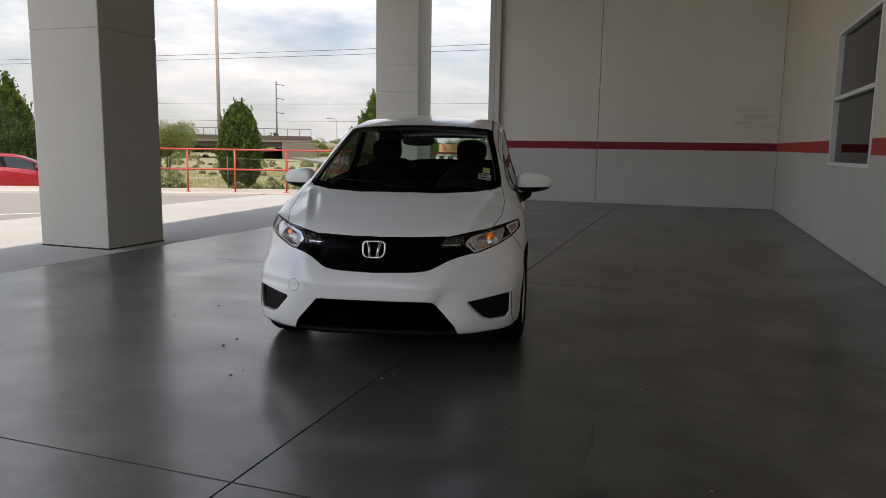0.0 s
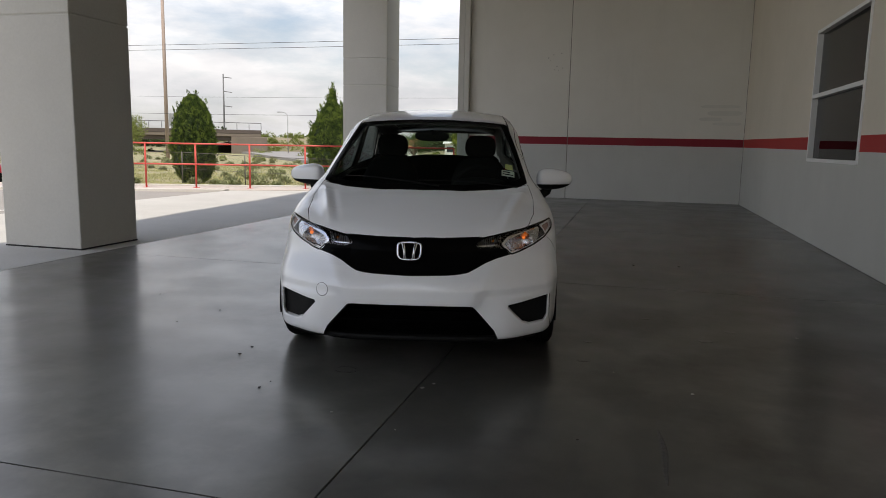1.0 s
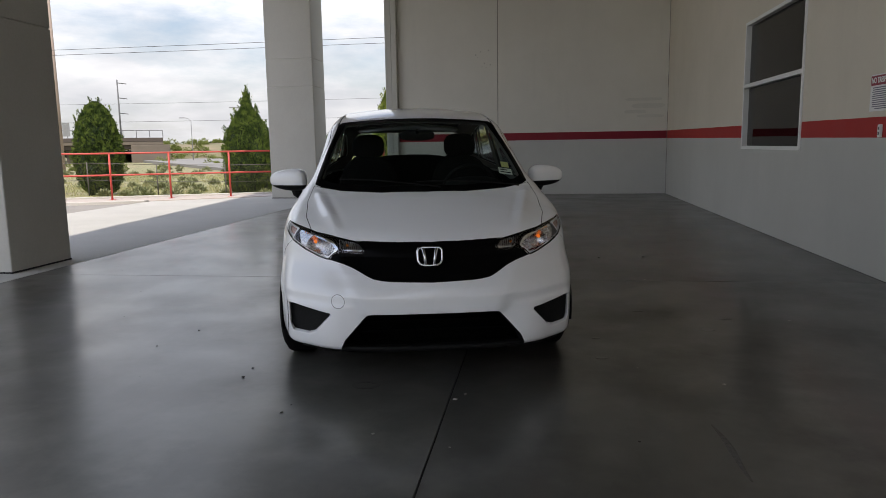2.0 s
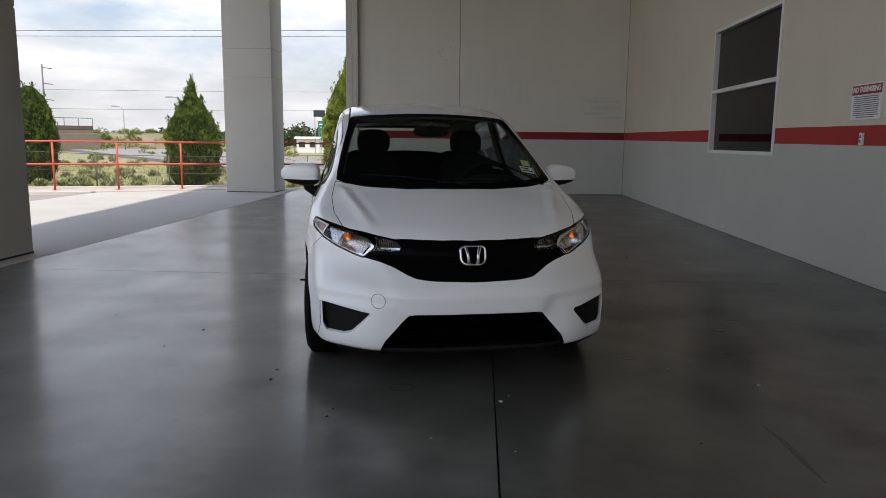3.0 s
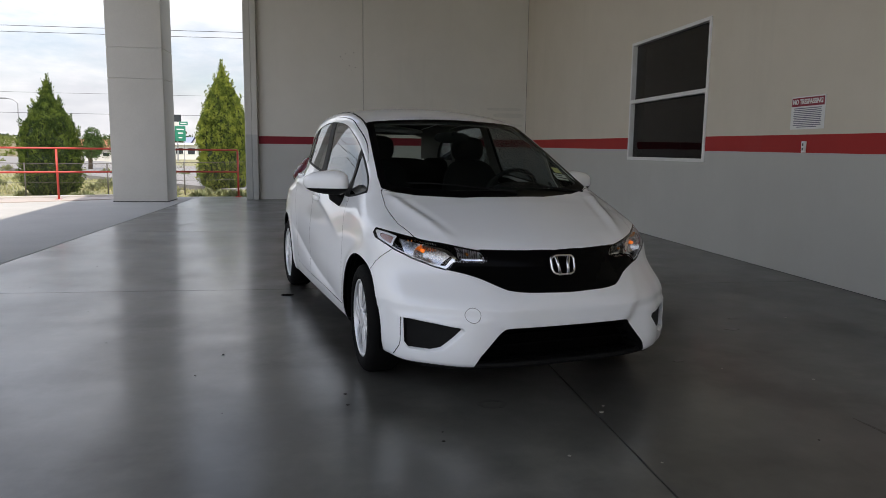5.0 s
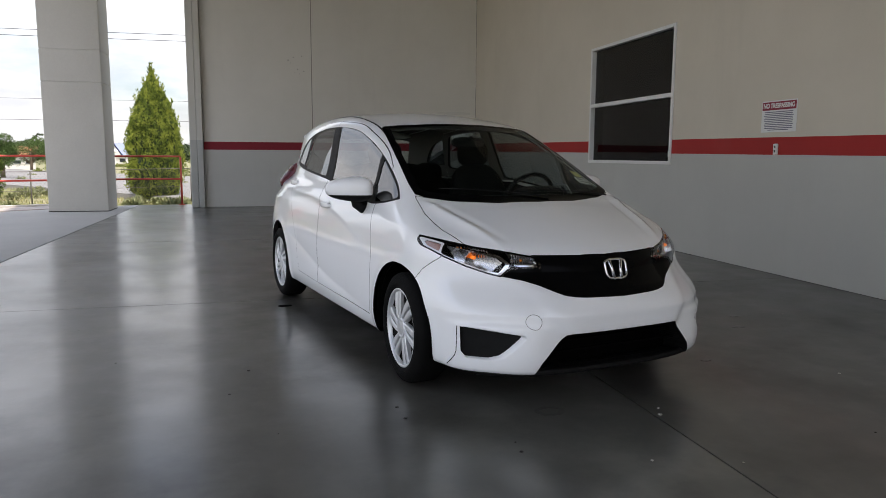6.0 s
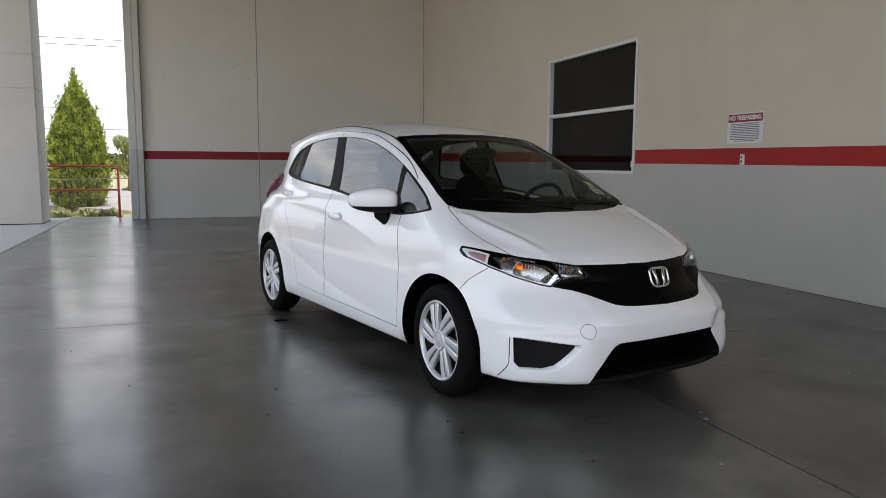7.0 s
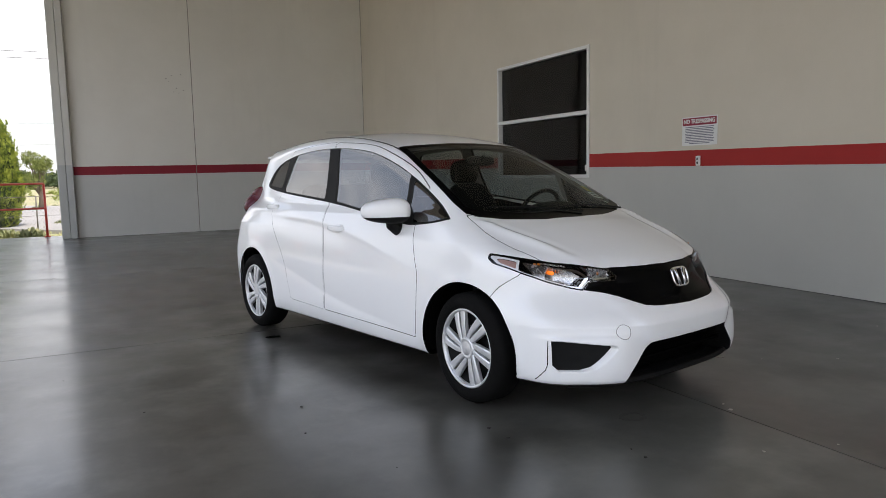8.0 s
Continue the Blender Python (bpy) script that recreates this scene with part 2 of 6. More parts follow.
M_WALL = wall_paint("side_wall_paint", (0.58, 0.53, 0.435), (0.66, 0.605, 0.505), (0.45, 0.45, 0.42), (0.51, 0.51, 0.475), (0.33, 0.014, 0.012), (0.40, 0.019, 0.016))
# same scheme for the back wall, set lighter and more neutral, band more crimson
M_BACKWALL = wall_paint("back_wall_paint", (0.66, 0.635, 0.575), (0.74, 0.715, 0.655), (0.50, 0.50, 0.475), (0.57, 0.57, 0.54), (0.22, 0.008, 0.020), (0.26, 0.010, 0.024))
# one slab shader at two values; panels on the wall side get the darker
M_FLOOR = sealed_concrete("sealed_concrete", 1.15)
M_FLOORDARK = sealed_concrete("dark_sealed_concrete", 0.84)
M_CAULK = mottled("corner_caulk", (0.16, 0.15, 0.13), (0.30, 0.28, 0.25), 5, 0.9, 0.3)
M_JOINT = mottled("joint_dirt", (0.02, 0.02, 0.02), (0.045, 0.042, 0.04), 3, 0.95, 0.3)
M_LANE = mottled("lane_concrete", (0.40, 0.385, 0.35), (0.52, 0.50, 0.455), 0.8, 0.85, 0.25)
M_PLAZA = mottled("plaza_concrete", (0.50, 0.47, 0.42), (0.62, 0.585, 0.525), 0.7, 0.9, 0.25)
M_PILLAR = mottled("pillar_concrete", (0.48, 0.465, 0.42), (0.56, 0.545, 0.495), 0.9, 0.85, 0.25)
# ceiling is unseen; kept dark to hold down bounced light
M_CEIL = mottled("ceiling_paint", (0.075, 0.072, 0.068), (0.105, 0.10, 0.095), 0.6, 0.9, 0.1)
M_ASPHALT = mottled("asphalt", (0.25, 0.23, 0.205), (0.32, 0.295, 0.265), 0.6, 0.95, 0.5, fine=120)
M_HIGHWAY = mottled("highway_concrete", (0.20, 0.19, 0.175), (0.27, 0.255, 0.235), 0.3, 0.95, 0.3)
M_LINE = mottled("road_paint", (0.62, 0.62, 0.58), (0.75, 0.75, 0.72), 2, 0.8, 0.1)
M_ALU = mottled("white_aluminium", (0.68, 0.68, 0.66), (0.76, 0.76, 0.74), 3, 0.45, 0.05)
M_STEEL = mottled("galvanised", (0.28, 0.28, 0.28), (0.4, 0.4, 0.4), 6, 0.5, 0.1, 0.7)
M_RED = mottled("red_rail_paint", (0.46, 0.045, 0.03), (0.56, 0.07, 0.045), 5, 0.45, 0.1)
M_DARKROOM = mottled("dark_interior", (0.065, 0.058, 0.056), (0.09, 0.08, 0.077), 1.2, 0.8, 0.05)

# ---- plan of the place
WALL_X, BACK_Y, EDGE_X, CEIL_Z = 2.11, 17.95, -5.90, 8.6
# unseen open end behind the walk, placed for the light it lets in
FRONT_Y = -7.5

# floor: one slab bed in the joints, a panel for each pour
floor = tagged(part("floor", box_bm((EDGE_X, FRONT_Y, -0.30), (WALL_X + 0.25, BACK_Y + 1.0, -0.012)), M_JOINT), "polished dark grey concrete floor of the covered bay", "floor", kind="structure")
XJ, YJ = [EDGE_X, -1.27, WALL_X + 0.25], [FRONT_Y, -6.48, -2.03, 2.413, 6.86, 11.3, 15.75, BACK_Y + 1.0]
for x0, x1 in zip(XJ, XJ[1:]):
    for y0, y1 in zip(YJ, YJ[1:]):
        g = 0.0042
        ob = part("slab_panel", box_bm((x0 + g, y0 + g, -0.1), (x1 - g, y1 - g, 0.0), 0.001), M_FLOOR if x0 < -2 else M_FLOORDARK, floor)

# driveway beside the bay: pale concrete, its end cut along the railing
bm = bmesh.new()
outline = [(EDGE_X - 0.026, FRONT_Y - 8), (EDGE_X - 0.026, BACK_Y + 1.0), (-7.3, BACK_Y + 0.7), (-10.15, 17.2), (-10.15, FRONT_Y - 8)]
lo_v, hi_v = [bm.verts.new((x, y, -0.25)) for x, y in outline], [bm.verts.new((x, y, -0.004)) for x, y in outline]
bm.faces.new(lo_v)
bm.faces.new(hi_v)
for k in range(5):
    bm.faces.new((lo_v[k], lo_v[(k + 1) % 5], hi_v[(k + 1) % 5], hi_v[k]))
lane = tagged(part("pavement_lane", bm, M_LANE), "pale unsealed concrete driveway beside the bay", "driveway", kind="structure")

tagged(part("trim_edge", box_bm((EDGE_X - 0.025, FRONT_Y, -0.2), (EDGE_X - 0.001, BACK_Y + 0.98, -0.007)), M_JOINT), "dark joint between the bay floor and the driveway", "joint", kind="structure")


def back_wall():
    """Tilt-up panels with a open joint, a walled-up doorway left in outline."""
    w = thing("wall_back", "off-white and grey concrete wall with a red band", "wall", kind="structure")
    for x0, x1 in ((-4.325, -1.887), (-1.873, WALL_X)):
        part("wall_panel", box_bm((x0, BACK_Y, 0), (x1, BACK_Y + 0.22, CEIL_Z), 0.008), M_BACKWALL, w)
    part("joint_filler", box_bm((-1.888, BACK_Y + 0.012, 0), (-1.872, BACK_Y + 0.2, CEIL_Z)), M_CAULK, w)
    bm = bmesh.new()
    add_box(bm, (0.97, BACK_Y - 0.014, 0.0), (0.985, BACK_Y + 0.01, 2.30))
    add_box(bm, (0.985, BACK_Y - 0.014, 2.285), (WALL_X - 0.08, BACK_Y + 0.01, 2.30))
    part("doorway_outline", bm, M_BACKWALL, w, "painted-over outline of a closed doorway")
    part("corner_caulk", tube_bm([(WALL_X - 0.004 + 0.003 * math.sin(7 * z), BACK_Y - 0.004, z) for z in np.arange(0.0, CEIL_Z, 0.12)], [0.006 + 0.004 * noise.noise((0.0, 1.0, 3.1 * z)) for z in np.arange(0.0, CEIL_Z, 0.12)], 5), M_CAULK, w, "grey caulk in the corner")
    for x0, x1, z0, z1 in ((1.12, 1.98, 2.19, 2.262), (1.30, 2.03, 2.02, 2.13), (1.12, 1.62, 1.90, 1.98), (1.42, 2.02, 1.80, 1.87)):
        ring = []
        bm = bmesh.new()
        for k in range(28):
            a = 2 * math.pi * k / 28
            c, s = math.cos(a), math.sin(a)
            q = 1 + 0.12 * noise.noise((2 * c + x0, 2 * s, z0 * 5))
            ring.append(((x0 + x1) / 2 + (x1 - x0) / 2 * q * math.copysign(abs(c) ** 0.5, c), (z0 + z1) / 2 + (z1 - z0) / 2 * q * math.copysign(abs(s) ** 0.6, s)))
        lo_q, hi_q = [bm.verts.new((x, BACK_Y + 0.001, z)) for x, z in ring], [bm.verts.new((x, BACK_Y - 0.003, z)) for x, z in ring]
        bm.faces.new(hi_q)
        for k in range(28):
            bm.faces.new((lo_q[k], lo_q[(k + 1) % 28], hi_q[(k + 1) % 28], hi_q[k]))
        part("filler_patch", bm, M_FILLER, w, "pale smoothed filler patch")
    for x, z, r in ((-2.41, 3.36, 0.035), (-2.36, 3.30, 0.02), (-2.20, 3.16, 0.03), (-2.16, 3.06, 0.018), (-2.29, 3.43, 0.028), (-2.10, 3.46, 0.03), (-2.06, 3.12, 0.03), (-2.26, 3.08, 0.022)):
        bm = bmesh.new()
        bmesh.ops.create_icosphere(bm, subdivisions=1, radius=0.72 * r)
        for v in bm.verts:
            q = 1 + 0.5 * noise.noise((v.co.x * 40 + x, v.co.z * 40, 2.0))
            v.co = Vector((x + v.co.x * q, BACK_Y - 0.0005 + v.co.y * 0.06, z + v.co.z * q * 0.7))
        part("scuff_mark", bm, M_SCUFF, w, "small grey scuff")
    bm = bmesh.new()
    add_box(bm, (-4.62, BACK_Y - 0.10, 0), (-4.46, BACK_Y + 0.35, CEIL_Z), 0.02)
    add_box(bm, (-4.455, BACK_Y - 0.13, 0), (-4.327, BACK_Y + 0.33, CEIL_Z), 0.015)
    part("end_pier", bm, M_PIER, w, "pale pier at the open end of the wall")
    return w


def pier_paint():
    m, n, l, p = shader("pier_paint", 0.75)
    geo, sep = n.new("ShaderNodeNewGeometry"), n.new("ShaderNodeSeparateXYZ")
    l.new(geo.outputs["Position"], sep.inputs[0])
    big = noise_node(n, l, 0.8, 6)
    lo, hi = ramp(n, l, big, 0.3, 0.7, (0.40, 0.41, 0.39), (0.46, 0.465, 0.445)), ramp(n, l, big, 0.3, 0.7, (0.53, 0.52, 0.48), (0.6, 0.585, 0.54))
    l.new(blend(n, l, calc(n, l, "GREATER_THAN", sep.outputs["Z"], 1.52), lo, hi), p.inputs["Base Color"])
    relief(n, l, p, noise_node(n, l, 60, 3), 0.2, 0.005)
    return m


M_PIER = pier_paint()
M_FILLER = mottled("wall_filler", (0.60, 0.585, 0.535), (0.66, 0.64, 0.585), 3, 0.85, 0.1)
M_SCUFF = mottled("wall_scuff", (0.42, 0.40, 0.36), (0.52, 0.50, 0.45), 20, 0.85, 0.1)
back_wall()

# side wall with the window opening
WY0, WY1, WZ0, WZ1 = 9.13, 11.52, 1.115, 2.89
bm = bmesh.new()
x0, x1 = WALL_X, WALL_X + 0.22
add_box(bm, (x0, FRONT_Y, 0), (x1, WY0, CEIL_Z))
add_box(bm, (x0, WY1, 0), (x1, BACK_Y + 0.22, CEIL_Z))
add_box(bm, (x0, WY0, 0), (x1, WY1, WZ0))
add_box(bm, (x0, WY0, WZ1), (x1, WY1, CEIL_Z))
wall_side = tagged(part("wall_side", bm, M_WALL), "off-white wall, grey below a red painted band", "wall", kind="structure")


def glass_mat(name, tint, rough=0.0, ior=1.5, sheen=1.0):
    """Thin pane: mostly clear, Fresnel gloss on top."""
    m = bpy.data.materials.new(name)
    m.use_nodes = True
    n, l = m.node_tree.nodes, m.node_tree.links
    n.clear()
    out, tr, gl, mix, lw = (n.new("ShaderNode" + k) for k in ("OutputMaterial", "BsdfTransparent", "BsdfGlossy", "MixShader", "LayerWeight"))
    tr.inputs["Color"].default_value = (*tint, 1)
    gl.inputs["Roughness"].default_value = rough
    lw.inputs["Blend"].default_value = 0.5
    f0 = ((ior - 1) / (ior + 1)) ** 2
    grazing = calc(n, l, "POWER", lw.outputs["Facing"], 5.0)
    l.new(calc(n, l, "MULTIPLY_ADD", grazing, (1 - f0) * sheen, f0), mix.inputs[0])
    l.new(tr.outputs[0], mix.inputs[1])
    l.new(gl.outputs[0], mix.inputs[2])
    l.new(mix.outputs[0], out.inputs["Surface"])
    return m


M_PANE = glass_mat("tinted_pane", (0.30, 0.29, 0.29))


def wall_window():
    """White aluminium frame with two dark panes; the room behind them is added further down."""
    w = thing("window_1", "white aluminium window with two dark panes", "window", kind="structure")
    f, xa, xb = 0.036, WALL_X - 0.018, WALL_X + 0.10
    zm = 2.005
    bm = bmesh.new()
    add_box(bm, (xa, WY0 - 0.01, WZ0 - 0.01), (xb, WY0 + f, WZ1 + 0.01), 0.004)
    add_box(bm, (xa, WY1 - f, WZ0 - 0.01), (xb, WY1 + 0.01, WZ1 + 0.01), 0.004)
    add_box(bm, (xa + 0.002, WY0 + f, WZ0 - 0.01), (xb, WY1 - f, WZ0 + f), 0.004)
    add_box(bm, (xa + 0.002, WY0 + f, WZ1 - f), (xb, WY1 - f, WZ1 + 0.01), 0.004)
    part("window_frame", bm, M_ALU, w)
    part("transom", box_bm((xa + 0.002, WY0 + f, zm - 0.03), (xb, WY1 - f, zm + 0.025), 0.004), M_ALU, w)
    for z0, z1 in ((WZ0 + f, zm - 0.03), (zm + 0.025, WZ1 - f)):
        pane = part("pane", box_bm((WALL_X + 0.055, WY0 + f, z0), (WALL_X + 0.061, WY1 - f, z1)), M_PANE, w)
        pane.visible_shadow = False
    part("sticker", box_bm((WALL_X + 0.050, WY0 + f + 0.02, WZ0 + 0.09), (WALL_X + 0.053, WY0 + f + 0.12, WZ0 + 0.17)), M_LINE, w, "small pale sticker")
    part("sticker_mark", box_bm((WALL_X + 0.047, WY0 + f + 0.035, WZ0 + 0.12), (WALL_X + 0.050, WY0 + f + 0.075, WZ0 + 0.16)), M_GREEN, w, "green mark")
    return w


M_GREEN = mottled("sign_green", (0.01, 0.17, 0.10), (0.015, 0.2, 0.12), 4, 0.5, 0.0)
wall_window()
# closed room added behind the window, in one even dark colour
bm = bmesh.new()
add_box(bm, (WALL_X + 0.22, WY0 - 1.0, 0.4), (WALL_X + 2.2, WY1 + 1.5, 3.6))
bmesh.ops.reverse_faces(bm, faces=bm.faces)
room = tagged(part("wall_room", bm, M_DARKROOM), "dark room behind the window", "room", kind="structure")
# red bar added behind the panes in place of a reflection in the glass
M_DARKRED = mottled("dark_red", (0.10, 0.012, 0.012), (0.13, 0.016, 0.016), 2, 0.7, 0.05)
tagged(part("trim_band_reflection", box_bm((WALL_X + 0.42, WY0 - 0.9, 1.27), (WALL_X + 0.46, WY1 + 1.4, 1.43), 0.004), M_DARKRED), "dark red bar behind the glass standing for a reflection in it", "trim", kind="structure")

# dirt-filled gap where the floor meets the walls
tagged(part("trim_joint", box_bm((WALL_X - 0.006, FRONT_Y + 0.02, -0.002), (WALL_X - 0.001, BACK_Y - 0.02, 0.004)), M_JOINT), "dark dirty joint at the foot of the side wall", "joint", kind="structure")
tagged(part("trim_joint", box_bm((-4.30, BACK_Y - 0.006, -0.002), (WALL_X - 0.02, BACK_Y - 0.001, 0.004)), M_JOINT), "dark dirty joint at the foot of the back wall", "joint", kind="structure")

# ceiling and roof, out of view; the edge over the lane is slanted to fit its shadow
bm = bmesh.new()
vs = [(-5.9, FRONT_Y), (WALL_X + 0.25, FRONT_Y), (WALL_X + 0.25, BACK_Y + 0.3), (-8.15, BACK_Y + 0.3)]
lo_v, hi_v = [bm.verts.new((x, y, CEIL_Z)) for x, y in vs], [bm.verts.new((x, y, CEIL_Z + 0.5)) for x, y in vs]
bm.faces.new(lo_v)
bm.faces.new(hi_v)
for k in range(4):
    bm.faces.new((lo_v[k], lo_v[(k + 1) % 4], hi_v[(k + 1) % 4], hi_v[k]))
tagged(part("ceiling", bm, M_CEIL), "unseen dark ceiling of the covered bay", "ceiling", kind="structure")
# downstand along the open side, above the pillars: unseen, added to cut sky light
bm = bmesh.new()
vs = [(-5.88, FRONT_Y + 0.02), (-5.58, FRONT_Y + 0.02), (-7.83, BACK_Y + 0.28), (-8.13, BACK_Y + 0.28)]
lo_v, hi_v = [bm.verts.new((x, y, 6.0)) for x, y in vs], [bm.verts.new((x, y, CEIL_Z - 0.004)) for x, y in vs]
bm.faces.new(lo_v)
bm.faces.new(hi_v)
for k in range(4):
    bm.faces.new((lo_v[k], lo_v[(k + 1) % 4], hi_v[(k + 1) % 4], hi_v[k]))
tagged(part("wall_light_block", bm, M_PILLAR), "unseen concrete downstand added over the pillars to cut sky light", "wall", kind="structure")


def pillar(y, x0, x1, depth, joints):
    """Square concrete pillar cast in lifts, with fine grooves between them."""
    p = thing("pillar", "square light grey concrete pillar in cast lifts", "pillar", group="pillars of the bay")
    zs = [-0.004, *joints, CEIL_Z]
    for z0, z1 in zip(zs, zs[1:]):
        part("lift", box_bm((x0, y, z0 + 0.006), (x1, y + depth, z1 - 0.006), 0.012), M_PILLAR, p)
    part("foot_joint", box_bm((x0 - 0.003, y - 0.003, -0.004), (x1 + 0.003, y + depth + 0.003, 0.014)), M_JOINT, p, "dark dirty joint at the foot")
    part("core", box_bm((x0 + 0.012, y + 0.012, -0.004), (x1 - 0.012, y + depth - 0.012, CEIL_Z)), M_PILLAR, p)
    return p


pillar(6.88, -7.21, -6.17, 0.93, (2.555,))
pillar(17.10, -7.37, -6.22, 0.92, (2.66, 3.31))


# ---- outside
def ground_z(x, y):
    """Flat round the building, falling away past the kerb, with soft hummocks."""
    d = max(0.0, y - 19.0, -x - 13.0)
    hum = 0.16 * noise.noise((x * 0.13, y * 0.13, 2.0)) + 0.05 * noise.noise((x * 0.6, y * 0.6, 5.0))
    u = min(1.0, d / 11.0)
    return -0.20 - 0.52 * u * u * (3 - 2 * u) - 0.15 * min(1.0, d / 60.0) + hum * min(1.0, d / 3.0)


def ground_material():
    m, n, l, p = shader("dry_grass_ground", 0.95)
    big, mid, fine = noise_node(n, l, 0.09, 6, 0.6), noise_node(n, l, 0.6, 7, 0.7), noise_node(n, l, 9, 6, 0.7)
    c = ramp(n, l, big, 0.38, 0.62, (0.32, 0.25, 0.15), (0.22, 0.23, 0.10))
    c = blend(n, l, ramp(n, l, mid, 0.42, 0.62, (0, 0, 0), (1, 1, 1)), c, (0.17, 0.18, 0.065))
    c = blend(n, l, 0.35, c, ramp(n, l, fine, 0.3, 0.7, (0.12, 0.12, 0.05), (0.48, 0.42, 0.26)))
    l.new(c, p.inputs["Base Color"])
    relief(n, l, p, fine, 0.6, 0.05)
    return m


M_SOIL = ground_material()
steps = [-900, -500, -250, -140] + [-100 + 4 * k for k in range(0, 20)] + [-22 + 1.5 * k for k in range(22)] + [14, 20, 30, 60, 100, 200, 500, 900]
ysteps = [-700, -300, -120, -60, -30, -14, 0, 8, 14] + [17 + 1.0 * k for k in range(34)] + [54, 60, 68, 78, 90, 105, 125, 150, 190, 250, 340, 500, 800, 1500]
gv = [(x, y, ground_z(x, y)) for y in ysteps for x in steps]
nx = len(steps)
gf = [(r * nx + c, r * nx + c + 1, (r + 1) * nx + c + 1, (r + 1) * nx + c) for r in range(len(ysteps) - 1) for c in range(nx - 1)]
tagged(mesh("ground", gv, gf, M_SOIL, smooth=True), "dry sandy ground with patchy grass", "ground", kind="structure")


def slab(name, outline, z0, z1, mat, label, category):
    bm = bmesh.new()
    lo_v, hi_v = [bm.verts.new((x, y, z0)) for x, y in outline], [bm.verts.new((x, y, z1)) for x, y in outline]
    bm.faces.new(lo_v)
    bm.faces.new(hi_v)
    k_n = len(outline)
    for k in range(k_n):
        bm.faces.new((lo_v[k], lo_v[(k + 1) % k_n], hi_v[(k + 1) % k_n], hi_v[k]))
    return tagged(part(name, bm, mat), label, category, kind="structure")


def rail_y(x):
    return 17.68 + 0.405 * (x + 8.70)


# parking lot, walk behind the kerb, kerbs
slab("road_lot", [(-60, -30), (-10.17, -30), (-10.17, rail_y(-10.17) - 1.05), (-60, rail_y(-10.17) - 1.05 - 0.2 * 50)], -0.4, -0.035, M_ASPHALT, "grey asphalt parking lot", "parking lot")
M_WALK = mottled("walk_concrete", (0.42, 0.36, 0.31), (0.52, 0.45, 0.39), 0.9, 0.9, 0.25)
slab("pavement_walk", [(-26, rail_y(-26) - 0.75), (-10.17, rail_y(-10.17) - 0.75), (-8.2, rail_y(-8.2) - 0.42), (-7.34, BACK_Y + 0.14), (-7.34, BACK_Y + 1.0), (-9.2, rail_y(-9.2) + 0.7), (-26, rail_y(-26) + 0.85)], -0.4, 0.012, M_WALK, "pinkish concrete walk behind the kerb", "walk")
slab("kerb_front", [(-26, rail_y(-26) - 0.95), (-10.17, rail_y(-10.17) - 0.95), (-10.17, rail_y(-10.17) - 0.76), (-26, rail_y(-26) - 0.76)], -0.4, 0.03, M_PLAZA, "pale concrete kerb", "kerb")
slab("kerb_back", [(-26, rail_y(-26) + 0.86), (-9.2, rail_y(-9.2) + 0.71), (-7.34, BACK_Y + 1.01), (-7.34, BACK_Y + 1.16), (-9.2, rail_y(-9.2) + 0.88), (-26, rail_y(-26) + 1.03)], -0.4, 0.05, M_PLAZA, "pale concrete kerb edge", "kerb")
slab("bay_line", [(-13.6, 6.6), (-13.48, 6.55), (-10.3, 10.95), (-10.42, 11.0)], -0.034, -0.030, M_LINE, "worn white parking bay line", "line")
slab("road_highway", [(20, -4.3), (-140, 209), (-128, 218), (32, 4.7)], -1.4, -0.52, M_HIGHWAY, "pale grey highway beyond the field", "highway")


# ---- railing, red steel
def railing():
    r = thing("railing", "red painted steel pipe railing along the walk", "railing")
    tops = [(x, rail_y(x)) for x in (-13.76, -12.46, -11.30, -10.03, -8.70, -7.45)] + [(-6.25, 18.62), (-4.93, 18.80)]
    for x, y in tops[:6] + tops[7:]:
        part("post", tube_bm([(x, y, 0.0), (x, y, 1.135)], 0.024, 10), M_RED, r, "", True)
        part("foot_plate", box_bm((x - 0.06, y - 0.06, 0.0), (x + 0.06, y + 0.06, 0.022), 0.004), M_RED, r)
    for z in (1.15, 0.62):
        part("rail", tube_bm([(x, y, z) for x, y in tops], 0.022, 10), M_RED, r, "", True)
    return r


railing()


M_FENCE = mottled("weathered_fence_steel", (0.075, 0.066, 0.055), (0.12, 0.108, 0.09), 6, 0.7, 0.1)


